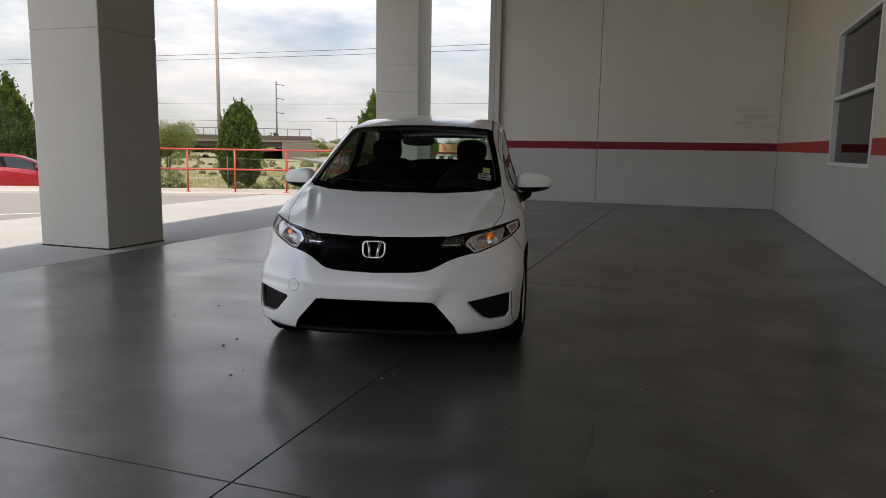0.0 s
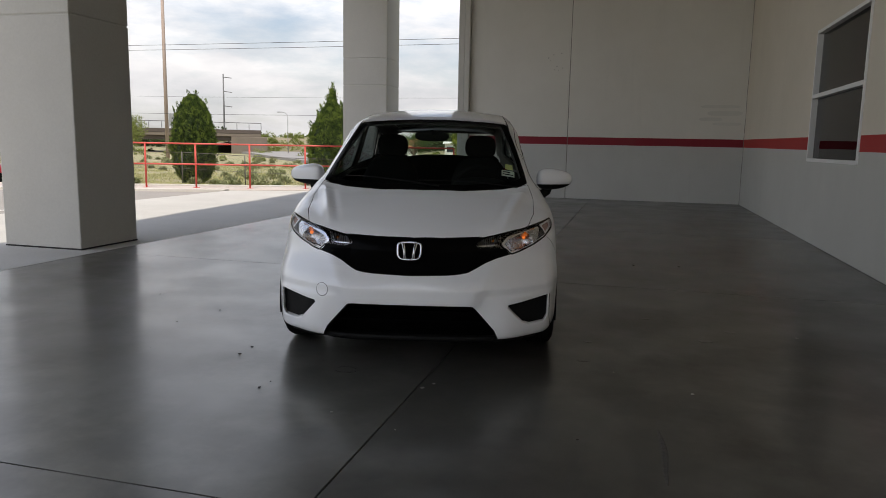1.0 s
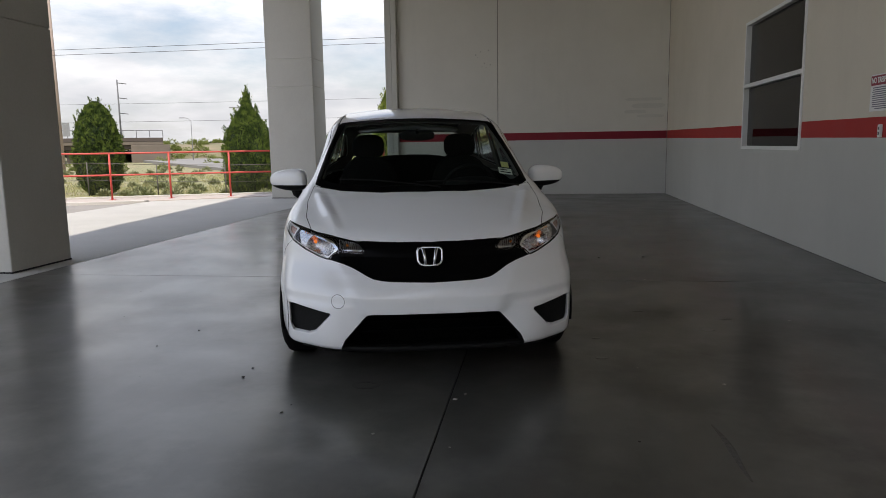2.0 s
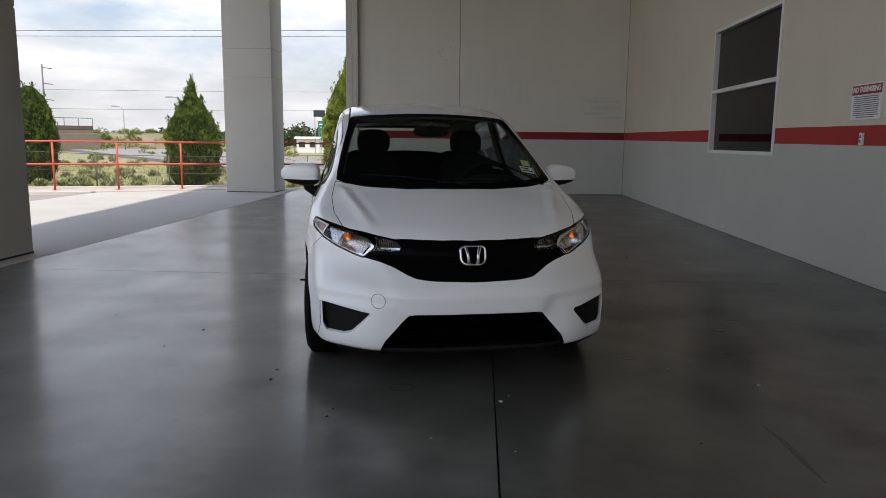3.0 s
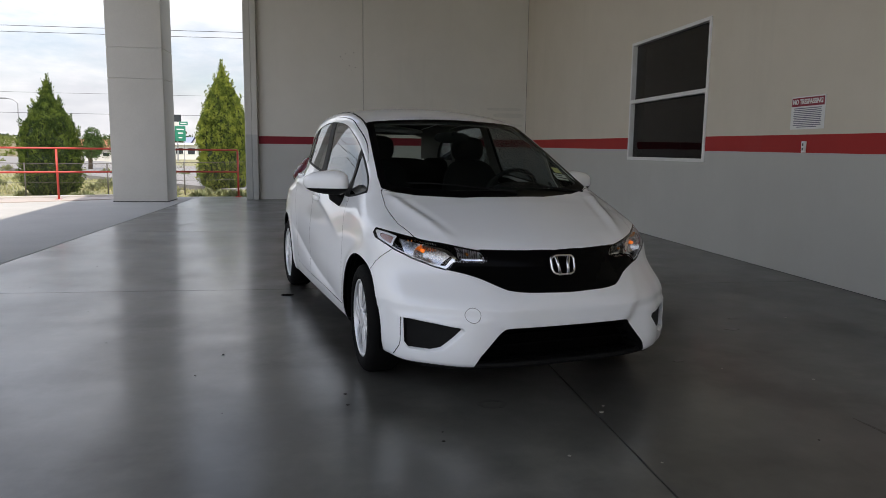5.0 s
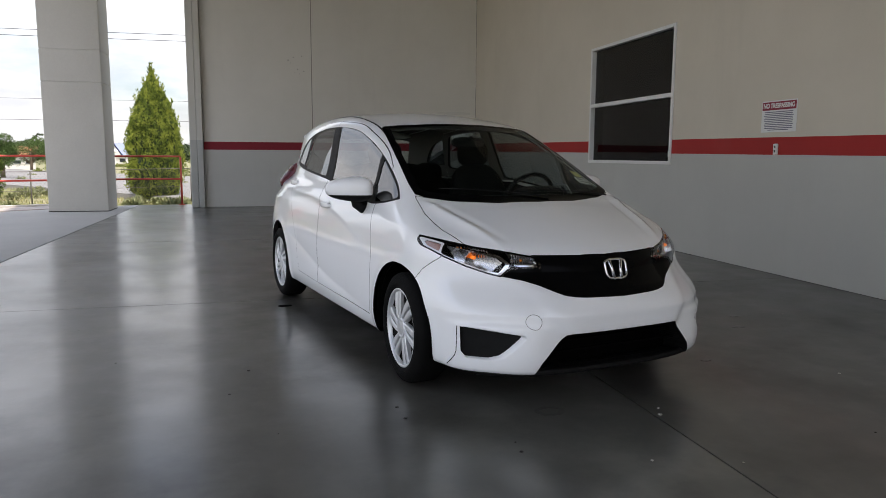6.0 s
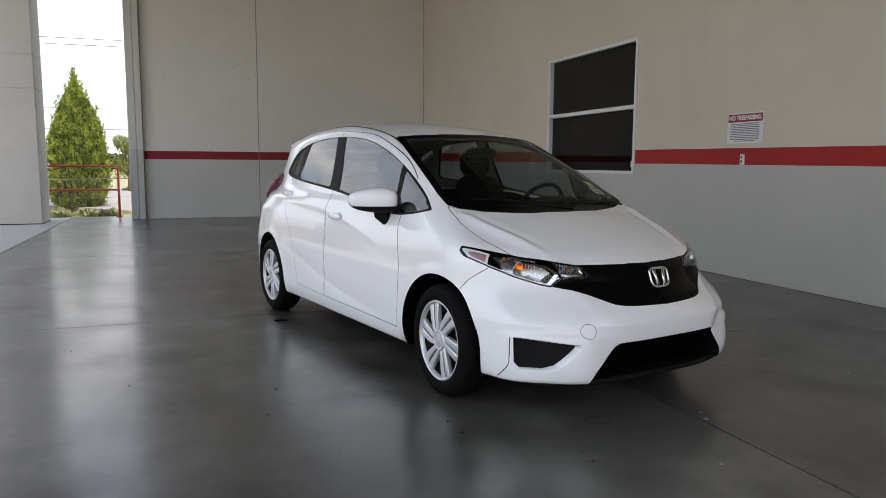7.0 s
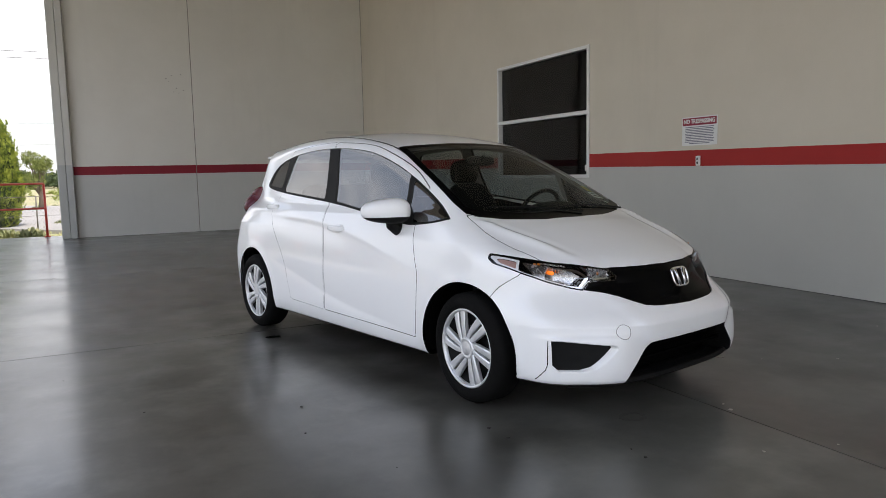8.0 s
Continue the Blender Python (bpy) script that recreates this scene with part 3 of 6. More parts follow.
def mesh_fence():
    f = thing("wire_fence", "low grey chain-link fence in the grass", "fence")
    a, b = Vector((-34, 22.6, 0)), Vector((2, 31.4, 0))
    n = 14
    tops = []
    for k in range(n + 1):
        p = a.lerp(b, k / n)
        g = ground_z(p.x, p.y)
        part("fence_post", tube_bm([(p.x, p.y, g - 0.1), (p.x, p.y, g + 1.36)], 0.024, 8), M_FENCE, f, "", True)
        tops.append((p.x, p.y, g))
    part("top_rail", tube_bm([(x, y, g + 1.33) for x, y, g in tops], 0.013, 6), M_FENCE, f, "", True)
    part("tension_wire", tube_bm([(x, y, g + 0.66) for x, y, g in tops], 0.007, 5), M_FENCE, f, "", True)
    bm = bmesh.new()
    for (x0, y0, g0), (x1, y1, g1) in zip(tops, tops[1:]):
        m = 22
        for k in range(-8, m):
            for sgn in (1, -1):
                u0, u1 = k / m, (k + 8) / m
                z0, z1 = (0.02, 1.32) if sgn > 0 else (1.32, 0.02)
                if u0 < 0:
                    z0, u0 = z0 + (z1 - z0) * (-u0 / (u1 - u0)), 0
                if u1 > 1:
                    z1, u1 = z0 + (z1 - z0) * ((1 - u0) / (u1 - u0)), 1
                p = [(x0 + (x1 - x0) * u, y0 + (y1 - y0) * u, g0 + (g1 - g0) * u + z) for u, z in ((u0, z0), (u1, z1))]
                add_tube(bm, p, 0.0022, 3, False)
    tagged(part("wire_mesh", bm, M_FENCE, f, "fine chain-link mesh"), kind="stuff")
    return f


mesh_fence()


# ---- plants
def leaf_mat(name, a, b, c):
    m, n, l, p = shader(name, 0.7)
    geo = n.new("ShaderNodeNewGeometry")
    mid = noise_node(n, l, 3.6, 3)
    col = ramp(n, l, geo.outputs["Random Per Island"], 0.1, 0.9, a, b)
    col = blend(n, l, ramp(n, l, mid, 0.44, 0.60, (0, 0, 0), (1, 1, 1)), col, c)
    l.new(col, p.inputs["Base Color"])
    p.inputs["Specular IOR Level"].default_value = 0.2
    return m


M_JUNIPER = leaf_mat("juniper_green", (0.020, 0.040, 0.008), (0.066, 0.104, 0.018), (0.130, 0.175, 0.030))
# juniper green again, lighter and yellower: sunlight put into the leaf colour
M_SUNLEAF = leaf_mat("sunlit_juniper", (0.045, 0.070, 0.010), (0.145, 0.19, 0.028), (0.27, 0.31, 0.050))
M_BROAD = leaf_mat("broad_leaf", (0.05, 0.09, 0.025), (0.10, 0.15, 0.04), (0.07, 0.11, 0.03))
M_OLIVE = leaf_mat("olive_leaf", (0.12, 0.15, 0.035), (0.2, 0.22, 0.06), (0.17, 0.20, 0.05))
M_SCRUB = leaf_mat("scrub", (0.16, 0.18, 0.09), (0.30, 0.29, 0.15), (0.22, 0.24, 0.11))
M_FARWOOD = leaf_mat("far_wood_green", (0.036, 0.056, 0.022), (0.066, 0.088, 0.036), (0.05, 0.068, 0.028))
M_STRAW = leaf_mat("straw_grass", (0.26, 0.27, 0.10), (0.50, 0.44, 0.23), (0.33, 0.34, 0.13))
M_BARK = mottled("bark", (0.10, 0.07, 0.05), (0.16, 0.12, 0.08), 6, 0.9, 0.6)


class Soup:
    """Loose small faces gathered into one mesh."""

    def __init__(self):
        self.v, self.f = [], []

    def spray(self, p, way, length, width, rng):
        """A pointed, slightly folded leaf spray."""
        way = Vector(way).normalized()
        side = way.cross(Vector((rng.uniform(-1, 1), rng.uniform(-1, 1), rng.uniform(-1, 1)))).normalized()
        lift = way.cross(side)
        p, n = Vector(p), len(self.v)
        for q in (p, p + way * length * 0.45 + side * width, p + way * length, p + way * length * 0.45 - side * width, p + way * length * 0.5 + lift * width * 0.6):
            self.v.append(tuple(q))
        self.f += [(n, n + 1, n + 4), (n + 1, n + 2, n + 4), (n + 2, n + 3, n + 4), (n + 3, n, n + 4)]

    def build(self, name, mat, parent=None, label=""):
        return mesh(name, self.v, self.f, mat, parent, False, label)


def conifer(x, y, z0, height, radius, seed, mat, label, count=6500, profile=None):
    """Dense clipped juniper: trunk, dark hull for the shade inside, upright tufts of sprays in lobes."""
    rng = random.Random(seed)
    t = thing("juniper_tree", label, "tree", Matrix.Translation((x, y, z0)), group="junipers behind the railing")
    prof = profile or spline([(0, 0.50), (0.06, 0.74), (0.2, 0.96), (0.36, 1.0), (0.55, 0.86), (0.72, 0.60), (0.85, 0.34), (0.93, 0.15), (1.0, 0.03)])
    part("trunk", tube_bm([(0, 0, -0.3), (0.02, 0, height * 0.3), (0, 0.02, height * 0.8)], [0.11, 0.08, 0.02], 8), M_BARK, t, "", True)

    def lump(a, u):
        return 1 + 0.16 * noise.noise((2.2 * math.cos(a), 2.2 * math.sin(a), 5.0 * u + seed)) + 0.12 * noise.noise((5 * math.cos(a), 5 * math.sin(a), 11 * u + seed)) + 0.19 * noise.noise((9 * math.cos(a), 9 * math.sin(a), 16 * u + seed))

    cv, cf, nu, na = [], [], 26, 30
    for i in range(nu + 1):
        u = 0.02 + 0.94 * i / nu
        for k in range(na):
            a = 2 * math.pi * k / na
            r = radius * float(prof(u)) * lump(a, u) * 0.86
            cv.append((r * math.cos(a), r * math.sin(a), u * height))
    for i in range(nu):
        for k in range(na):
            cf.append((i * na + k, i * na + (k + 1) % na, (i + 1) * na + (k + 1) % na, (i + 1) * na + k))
    crown_ob = mesh("crown", cv, cf, M_COREDARK, t, True, "dark hull standing for the shade inside the foliage")
    s = Soup()
    for _ in range(int(3.2 * count)):
        u = rng.random() ** 0.9
        a = rng.uniform(0, 2 * math.pi)
        r = radius * float(prof(u)) * lump(a, u)
        r *= rng.uniform(0.84, 1.0)
        p = (r * math.cos(a), r * math.sin(a), u * height)
        out = 0.55 * (1 - u) + 0.15
        ln = rng.uniform(0.05, 0.105) * (0.7 + 0.2 * height / 3)
        s.spray(p, (1.3 * out * math.cos(a) + rng.gauss(0, 0.4), 1.3 * out * math.sin(a) + rng.gauss(0, 0.4), 1.0 + rng.gauss(0, 0.3)), ln, ln * 0.27, rng)
    # ragged leaders that break the outline
    for _ in range(60):
        u = rng.uniform(0.25, 1.0)
        a = rng.uniform(0, 2 * math.pi)
        r = radius * float(prof(u)) * lump(a, u) * 0.95
        for j in range(16):
            q = j / 16
            s.spray((r * math.cos(a) * (1 + 0.10 * q) + rng.gauss(0, 0.03), r * math.sin(a) * (1 + 0.10 * q) + rng.gauss(0, 0.03), u * height + 0.34 * q), (0.3 * math.cos(a) + rng.gauss(0, 0.3), 0.3 * math.sin(a) + rng.gauss(0, 0.3), 1), 0.11, 0.025, rng)
    tagged(s.build("foliage", mat, t, "upright scaly sprays"), kind="stuff")
    return t


# near-black hull colour: the shade between the sprays is put into it
M_COREDARK = mottled("inner_foliage_shade", (0.012, 0.022, 0.008), (0.022, 0.038, 0.012), 3, 0.95, 0.5)
egg = spline([(0, 0.34), (0.06, 0.64), (0.2, 0.91), (0.4, 1.0), (0.6, 0.94), (0.78, 0.76), (0.9, 0.50), (0.97, 0.27), (1.0, 0.06)])
spire = spline([(0, 0.55), (0.05, 0.76), (0.14, 0.95), (0.3, 1.0), (0.48, 0.94), (0.64, 0.74), (0.76, 0.46), (0.86, 0.20), (0.94, 0.10), (1.0, 0.02)])
cone = spline([(0, 0.58), (0.05, 0.82), (0.15, 0.97), (0.34, 1.0), (0.54, 0.90), (0.72, 0.64), (0.85, 0.34), (0.93, 0.13), (1.0, 0.02)])
for cx, cy, hgt, wid, seed, mat, label, count, prof in (
    (-19.5, 28.6, 3.95, 0.94, 3, M_JUNIPER, "dense dark green egg-shaped juniper", 8000, egg),
    (-13.6, 30.5, 4.42, 1.08, 8, M_JUNIPER, "dense green juniper with a narrow spire", 9500, spire),
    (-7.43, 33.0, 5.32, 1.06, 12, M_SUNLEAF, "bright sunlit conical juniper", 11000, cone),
    (-22.6, 25.5, 3.4, 0.92, 5, M_JUNIPER, "dense dark green rounded juniper", 5000, egg),
    (-28.4, 24.2, 4.8, 1.25, 21, M_JUNIPER, "tall dark juniper beyond the parking lot", 5000, cone),
):
    conifer(cx, cy, ground_z(cx, cy), hgt, wid, seed, mat, label, count, prof)


def broad_tree(name, x, y, height, spread, seed, mat, label, count=3500):
    rng = random.Random(seed)
    z0 = ground_z(x, y)
    t = thing(name, label, "tree" if name != "bush" else "bush", Matrix.Translation((x, y, z0)))
    th = height * 0.3
    part("trunk", tube_bm([(0, 0, -0.2), (0.05, 0, th), (0, 0.05, height * 0.6)], [0.05 * height, 0.04 * height, 0.015 * height], 8), M_BARK, t, "", True)
    blobs = []
    for k in range(9):
        a = rng.uniform(0, 2 * math.pi)
        r = spread * rng.uniform(0.2, 0.62)
        c = Vector((r * math.cos(a), r * math.sin(a), height * rng.uniform(0.42, 0.80)))
        blobs.append((c, spread * rng.uniform(0.32, 0.52)))
        part("limb", tube_bm([(0, 0, th * 0.8), tuple(c * 0.6 + Vector((0, 0, th * 0.3))), tuple(c)], [0.02 * height, 0.014 * height, 0.005 * height], 6), M_BARK, t, "", True)
    s = Soup()
    for _ in range(int(2.6 * count)):
        c, r = blobs[rng.randrange(len(blobs))]
        d = Vector((rng.gauss(0, 1), rng.gauss(0, 1), rng.gauss(0, 0.85))).normalized()
        ln = height * rng.uniform(0.018, 0.036)
        s.spray(c + d * r * rng.uniform(0.55, 1.05), d + Vector((rng.gauss(0, 0.6), rng.gauss(0, 0.6), rng.gauss(0, 0.6))), ln, ln * 0.38, rng)
    tagged(s.build("leaves", mat, t, "loose leafy crown"), kind="stuff")
    return t


broad_tree("broadleaf_tree", -33.5, 26.0, 5.4, 3.2, 5, M_BROAD, "broad dark green tree beyond the red car", 5200)
broad_tree("broadleaf_tree", -20.8, 57.0, 3.7, 1.25, 31, M_BROAD, "round green tree beyond the field", 2600)
broad_tree("olive_tree", -39.5, 47.5, 4.0, 2.6, 6, M_OLIVE, "yellowish green tree by the highway", 3500)
broad_tree("olive_tree", -6.6, 50.0, 4.2, 0.95, 17, M_OLIVE, "yellowish green tree behind the conical juniper", 900)
broad_tree("broadleaf_tree", -26.6, 84.0, 3.6, 2.4, 14, M_BROAD, "green tree beside the orange-roofed house", 2200)

# rough grass and scrub over the field
rng = random.Random(40)
s = Soup()
for _ in range(15000):
    y = 20.2 + 34 * rng.random() ** 1.5
    x = -3 - (y - 0) * rng.uniform(0.02, 0.85) + 2
    if y < rail_y(x) + 1.3 or noise.noise((x * 0.3, y * 0.3, 1.0)) < -0.28:
        continue
    g = ground_z(x, y)
    hgt = rng.uniform(0.10, 0.26) * min(1.0, 0.22 + max(0.0, y - 24.5) / 8.0)
    for _ in range(3):
        s.spray((x + rng.gauss(0, 0.06), y + rng.gauss(0, 0.06), g - 0.02), (rng.gauss(0, 0.35), rng.gauss(0, 0.35), 1), hgt, hgt * 0.07, rng)
tagged(s.build("grass", M_STRAW), "dry straw-coloured grass", "grass", kind="stuff")
s = Soup()
for _ in range(170):
    y = 22.5 + 46 * rng.random() ** 1.3
    x = -2 - y * rng.uniform(0.05, 0.95)
    if y < rail_y(x) + 2.2:
        continue
    g, r = ground_z(x, y), rng.uniform(0.16, 0.42)
    if y < 27.5:
        r *= 0.45
    for _ in range(110):
        d = Vector((rng.gauss(0, 1), rng.gauss(0, 1), abs(rng.gauss(0, 0.9)))).normalized()
        s.spray(Vector((x, y, g)) + d * r * rng.uniform(0.5, 1.0), d + Vector((0, 0, 0.4)), 0.2, 0.045, rng)
tagged(s.build("scrub", M_SCRUB), "low grey-green scrub bushes", "scrub", kind="stuff")
# far line of trees and the scrubby mound before it
s = Soup()
for k in range(620):
    az = radians(rng.uniform(-62, 8))
    d = rng.uniform(190, 260)
    x, y = -2 + d * math.sin(az), d * math.cos(az)
    h, w = rng.uniform(2.6, 6.4) * (0.6 + 0.8 * abs(noise.noise((math.degrees(az) * 0.11, 3.0, 1.0)))) * 1.25, rng.uniform(3.0, 7.0)
    for _ in range(140):
        v = Vector((rng.gauss(0, 1), rng.gauss(0, 1), rng.gauss(0, 1))).normalized() * rng.random() ** 0.4
        s.spray((x + 0.55 * v.x * w, y + 0.55 * v.y * w, -0.8 + (0.42 + 0.42 * v.z) * h), (rng.gauss(0, 1), rng.gauss(0, 1), 0.6), 0.85, 0.34, rng)
tagged(s.build("far_woods", M_FARWOOD), "far line of dark trees", "trees", kind="stuff")


def mound(x, y, lx, ly, h, label):
    n, verts, faces = 26, [], []
    for i in range(n + 1):
        for k in range(n + 1):
            u, v = 2 * i / n - 1, 2 * k / n - 1
            q = max(0.0, 1 - u * u) * max(0.0, 1 - v * v)
            px, py = x + u * lx, y + v * ly
            verts.append((px, py, -1.1 + h * q ** 0.7 * (1 + 0.3 * noise.noise((px * 0.09, py * 0.09, 7)))))
    for i in range(n):
        for k in range(n):
            faces.append((i * (n + 1) + k, (i + 1) * (n + 1) + k, (i + 1) * (n + 1) + k + 1, i * (n + 1) + k + 1))
    return tagged(mesh("ground_mound", verts, faces, M_MOUND, None, True), label, "mound", kind="structure")


M_MOUND = mottled("mound_scrub", (0.28, 0.20, 0.14), (0.13, 0.15, 0.06), 0.22, 0.95, 0.6, fine=14)
mound(-70, 138, 24, 16, 3.3, "reddish scrubby embankment beside the highway bridge")
s = Soup()
for _ in range(110):
    u, v = rng.uniform(-0.96, 0.96), rng.uniform(-1.0, 0.4)
    px, py = -70 + u * 22, 138 + v * 16
    q = max(0.0, 1 - u * u) * max(0.0, 1 - v * v)
    pz = -1.1 + 3.3 * q ** 0.7 * (1 + 0.3 * noise.noise((px * 0.09, py * 0.09, 7)))
    r = rng.uniform(0.5, 1.3)
    for _ in range(80):
        d = Vector((rng.gauss(0, 1), rng.gauss(0, 1), abs(rng.gauss(0, 0.7)))).normalized()
        s.spray(Vector((px, py, pz)) + d * r * rng.uniform(0.5, 1.0) * Vector((1.3, 1.3, 0.7)).length / 1.9, d + Vector((0, 0, 0.4)), 0.34, 0.11, rng)
for _ in range(150):
    d0, az = rng.uniform(75, 180), radians(rng.uniform(-55, -2))
    px, py = -1.5 + d0 * math.sin(az), d0 * math.cos(az)
    r = rng.uniform(0.4, 1.1)
    for _ in range(70):
        d = Vector((rng.gauss(0, 1), rng.gauss(0, 1), abs(rng.gauss(0, 0.7)))).normalized()
        s.spray(Vector((px, py, ground_z(px, py))) + d * r * rng.uniform(0.5, 1.0), d + Vector((0, 0, 0.4)), 0.28, 0.09, rng)
tagged(s.build("far_scrub", M_OLIVE), "grey-green scrub over the far field and the embankment", "scrub", kind="stuff")


# ---- highway bridge far off
M_DARKSTEEL = mottled("dull_steel", (0.10, 0.10, 0.10), (0.15, 0.15, 0.15), 3, 0.7, 0.1)
M_BEAM = mottled("bridge_concrete", (0.13, 0.105, 0.08), (0.18, 0.15, 0.115), 0.5, 0.9, 0.3)
M_BEAMDARK = mottled("bridge_girder", (0.07, 0.055, 0.045), (0.10, 0.08, 0.065), 0.5, 0.9, 0.3)
bridge = thing("highway_bridge", "low brown concrete highway bridge in the distance", "bridge", pose(-70, 112, -0.6, 0, 0, 31))
part("deck", box_bm((-34, -4, 2.6), (6, 18, 3.15), 0.05), M_BEAM, bridge)
part("girder", box_bm((-34, -3.6, 1.9), (6, 17.6, 2.6), 0.05), M_BEAMDARK, bridge, "dark girder under the deck")
part("abutment", box_bm((1, -4.2, -0.6), (7, 18.2, 2.6), 0.1), M_BEAM, bridge, "sloped tan abutment")
for px in (-22, -8):
    part("pier", box_bm((px - 0.5, -3, -0.8), (px + 0.5, 17, 1.9), 0.1), M_BEAMDARK, bridge)
part("parapet", box_bm((-34, -4.05, 3.15), (6, -3.85, 3.75), 0.02), M_BEAMDARK, bridge)
for k in range(21):
    x = -34 + 2 * k
    bm = tube_bm([(x, -3.9, 3.75), (x, -3.9, 4.5), (x, -3.4, 4.95)], 0.06, 5)
    part("fence_hoop", bm, M_DARKSTEEL, bridge)
part("fence_rail", tube_bm([(-34, -3.4, 4.95), (6, -3.4, 4.95)], 0.06, 5), M_DARKSTEEL, bridge)

# ---- poles and wires
M_POLE = mottled("weathered_pole", (0.30, 0.235, 0.19), (0.38, 0.30, 0.25), 2, 0.85, 0.3, stretch=(6, 6, 0.4))


def at_az(eye, az, d):
    return eye[0] + d * math.sin(radians(az)), eye[1] + d * math.cos(radians(az))


x, y = at_az((-0.247, 0.363), -36.15, 85)
p = thing("tall_pole", "tall weathered brown pole by the highway", "pole")
part("shaft", tube_bm([(x, y, ground_z(x, y) - 0.2), (x, y, 20.7)], [0.21, 0.155], 12), M_POLE, p, "", True)
part("sign_back", box_bm((x + 0.35, y - 0.1, 2.7), (x + 1.12, y, 4.1), 0.02), M_STEEL, p, "grey sign seen from behind")
x, y = at_az((-0.247, 0.363), -32.05, 260)
p = thing("utility_pole", "thin steel utility pole with three side arms", "pole")
part("shaft", tube_bm([(x, y, -1.2), (x, y, 23.9)], [0.32, 0.21], 8), M_DARKSTEEL, p, "", True)
for z in (22.9, 18.1, 13.2):
    part("arm", tube_bm([(x, y, z), (x + 2.4, y + 1.3, z - 0.3)], 0.145, 6), M_DARKSTEEL, p)
for az, d, eye, top in ((-26.75, 120, (-1.63, 0.45), 6.1), (-22.7, 90, (-1.63, 0.45), 6.1), (-51.2, 46, (0.27, 0.31), 5.4)):
    x, y = at_az(eye, az, d)
    p = thing("street_lamp", "grey street lamp with a curved arm", "street lamp", group="street lamps by the highway")
    sgn = -1
    part("shaft", tube_bm([(x, y, -0.8), (x, y, top - 0.5), (x + sgn * 0.5, y, top - 0.1), (x + sgn * 1.2, y, top)], [0.08, 0.06, 0.05, 0.04], 8), M_STEEL, p, "", True)
    part("lamp_head", box_bm((x + sgn * 1.9, y - 0.12, top - 0.08), (x + sgn * 1.1, y + 0.12, top + 0.07), 0.04), M_STEEL, p)
M_WIRE = shader("wire_black", 0.7, 0.0, (0.03, 0.03, 0.03))[0]
for y, zs in ((41, (7.36, 7.08)), (60, (3.75,)), (72, (6.1,))):
    line = thing("power_line", "thin dark overhead wires between far poles", "power line", group="overhead wires")
    for k, z in enumerate(zs):
        pts = [(x, y + 0.2 * k, z + 0.00018 * (x + 25) ** 2 - 0.1) for x in range(-130, 71, 10)]
        part("wire", tube_bm(pts, 0.013, 5), M_WIRE, line)
    for x in (-130, 70):
        part("line_pole", tube_bm([(x, y + 0.1, -1.0), (x, y + 0.1, 10.2)], [0.16, 0.1], 8), M_POLE, line)


# ---- signs and houses far off
M_WHITEWALL = mottled("white_render", (0.62, 0.6, 0.55), (0.72, 0.7, 0.65), 0.6, 0.85, 0.15)
M_TILE = mottled("orange_roof", (0.44, 0.17, 0.08), (0.52, 0.22, 0.11), 1.5, 0.85, 0.3)
M_BLUEROOF = mottled("blue_grey_roof", (0.22, 0.25, 0.32), (0.28, 0.31, 0.39), 1.5, 0.7, 0.2)
M_NAVY = shader("navy_trim", 0.5, 0.0, (0.012, 0.018, 0.07))[0]
M_DARKWIN = shader("far_window", 0.2, 0.0, (0.03, 0.035, 0.04))[0]
x, y = at_az((-1.905, 0.517), -12.15, 95)
g = thing("highway_sign", "green highway sign with white lettering bars", "road sign", pose(x, y, 0, 0, 0, 12.5))
part("board", box_bm((-0.62, -0.04, 1.9), (0.62, 0.02, 3.75), 0.03), M_GREEN, g)
part("exit_tab", box_bm((-0.1, -0.04, 3.85), (0.9, 0.02, 4.3), 0.03), M_GREEN, g)
for z, w in ((3.25, 0.42), (2.8, 0.30), (2.25, 0.22)):
    part("lettering_bar", box_bm((-w, -0.055, z), (w, -0.042, z + 0.16)), M_LINE, g)
part("tab_bar", box_bm((0.05, -0.055, 4.0), (0.75, -0.042, 4.14)), M_LINE, g)
for k in (-0.4, 0.4):
    part("sign_post", box_bm((k - 0.05, 0.02, -0.8), (k + 0.05, 0.1, 3.7)), M_STEEL, g)
x, y = at_az((-1.905, 0.517), -12.4, 110)
g = thing("billboard", "dark billboard on two posts", "billboard", pose(x, y, 0, 0, 0, 13))
part("board", box_bm((-0.95, -0.1, 4.75), (0.75, 0.1, 5.75), 0.03), M_DARKWIN, g)
part("under_panel", box_bm((-0.6, -0.08, 4.2), (0.4, 0.08, 4.7), 0.02), M_WHITEWALL, g, "white panel under the board")
for k in (-0.75, 0.2):
    part("board_post", box_bm((k - 0.06, -0.05, -0.8), (k + 0.06, 0.05, 4.75)), M_STEEL, g)


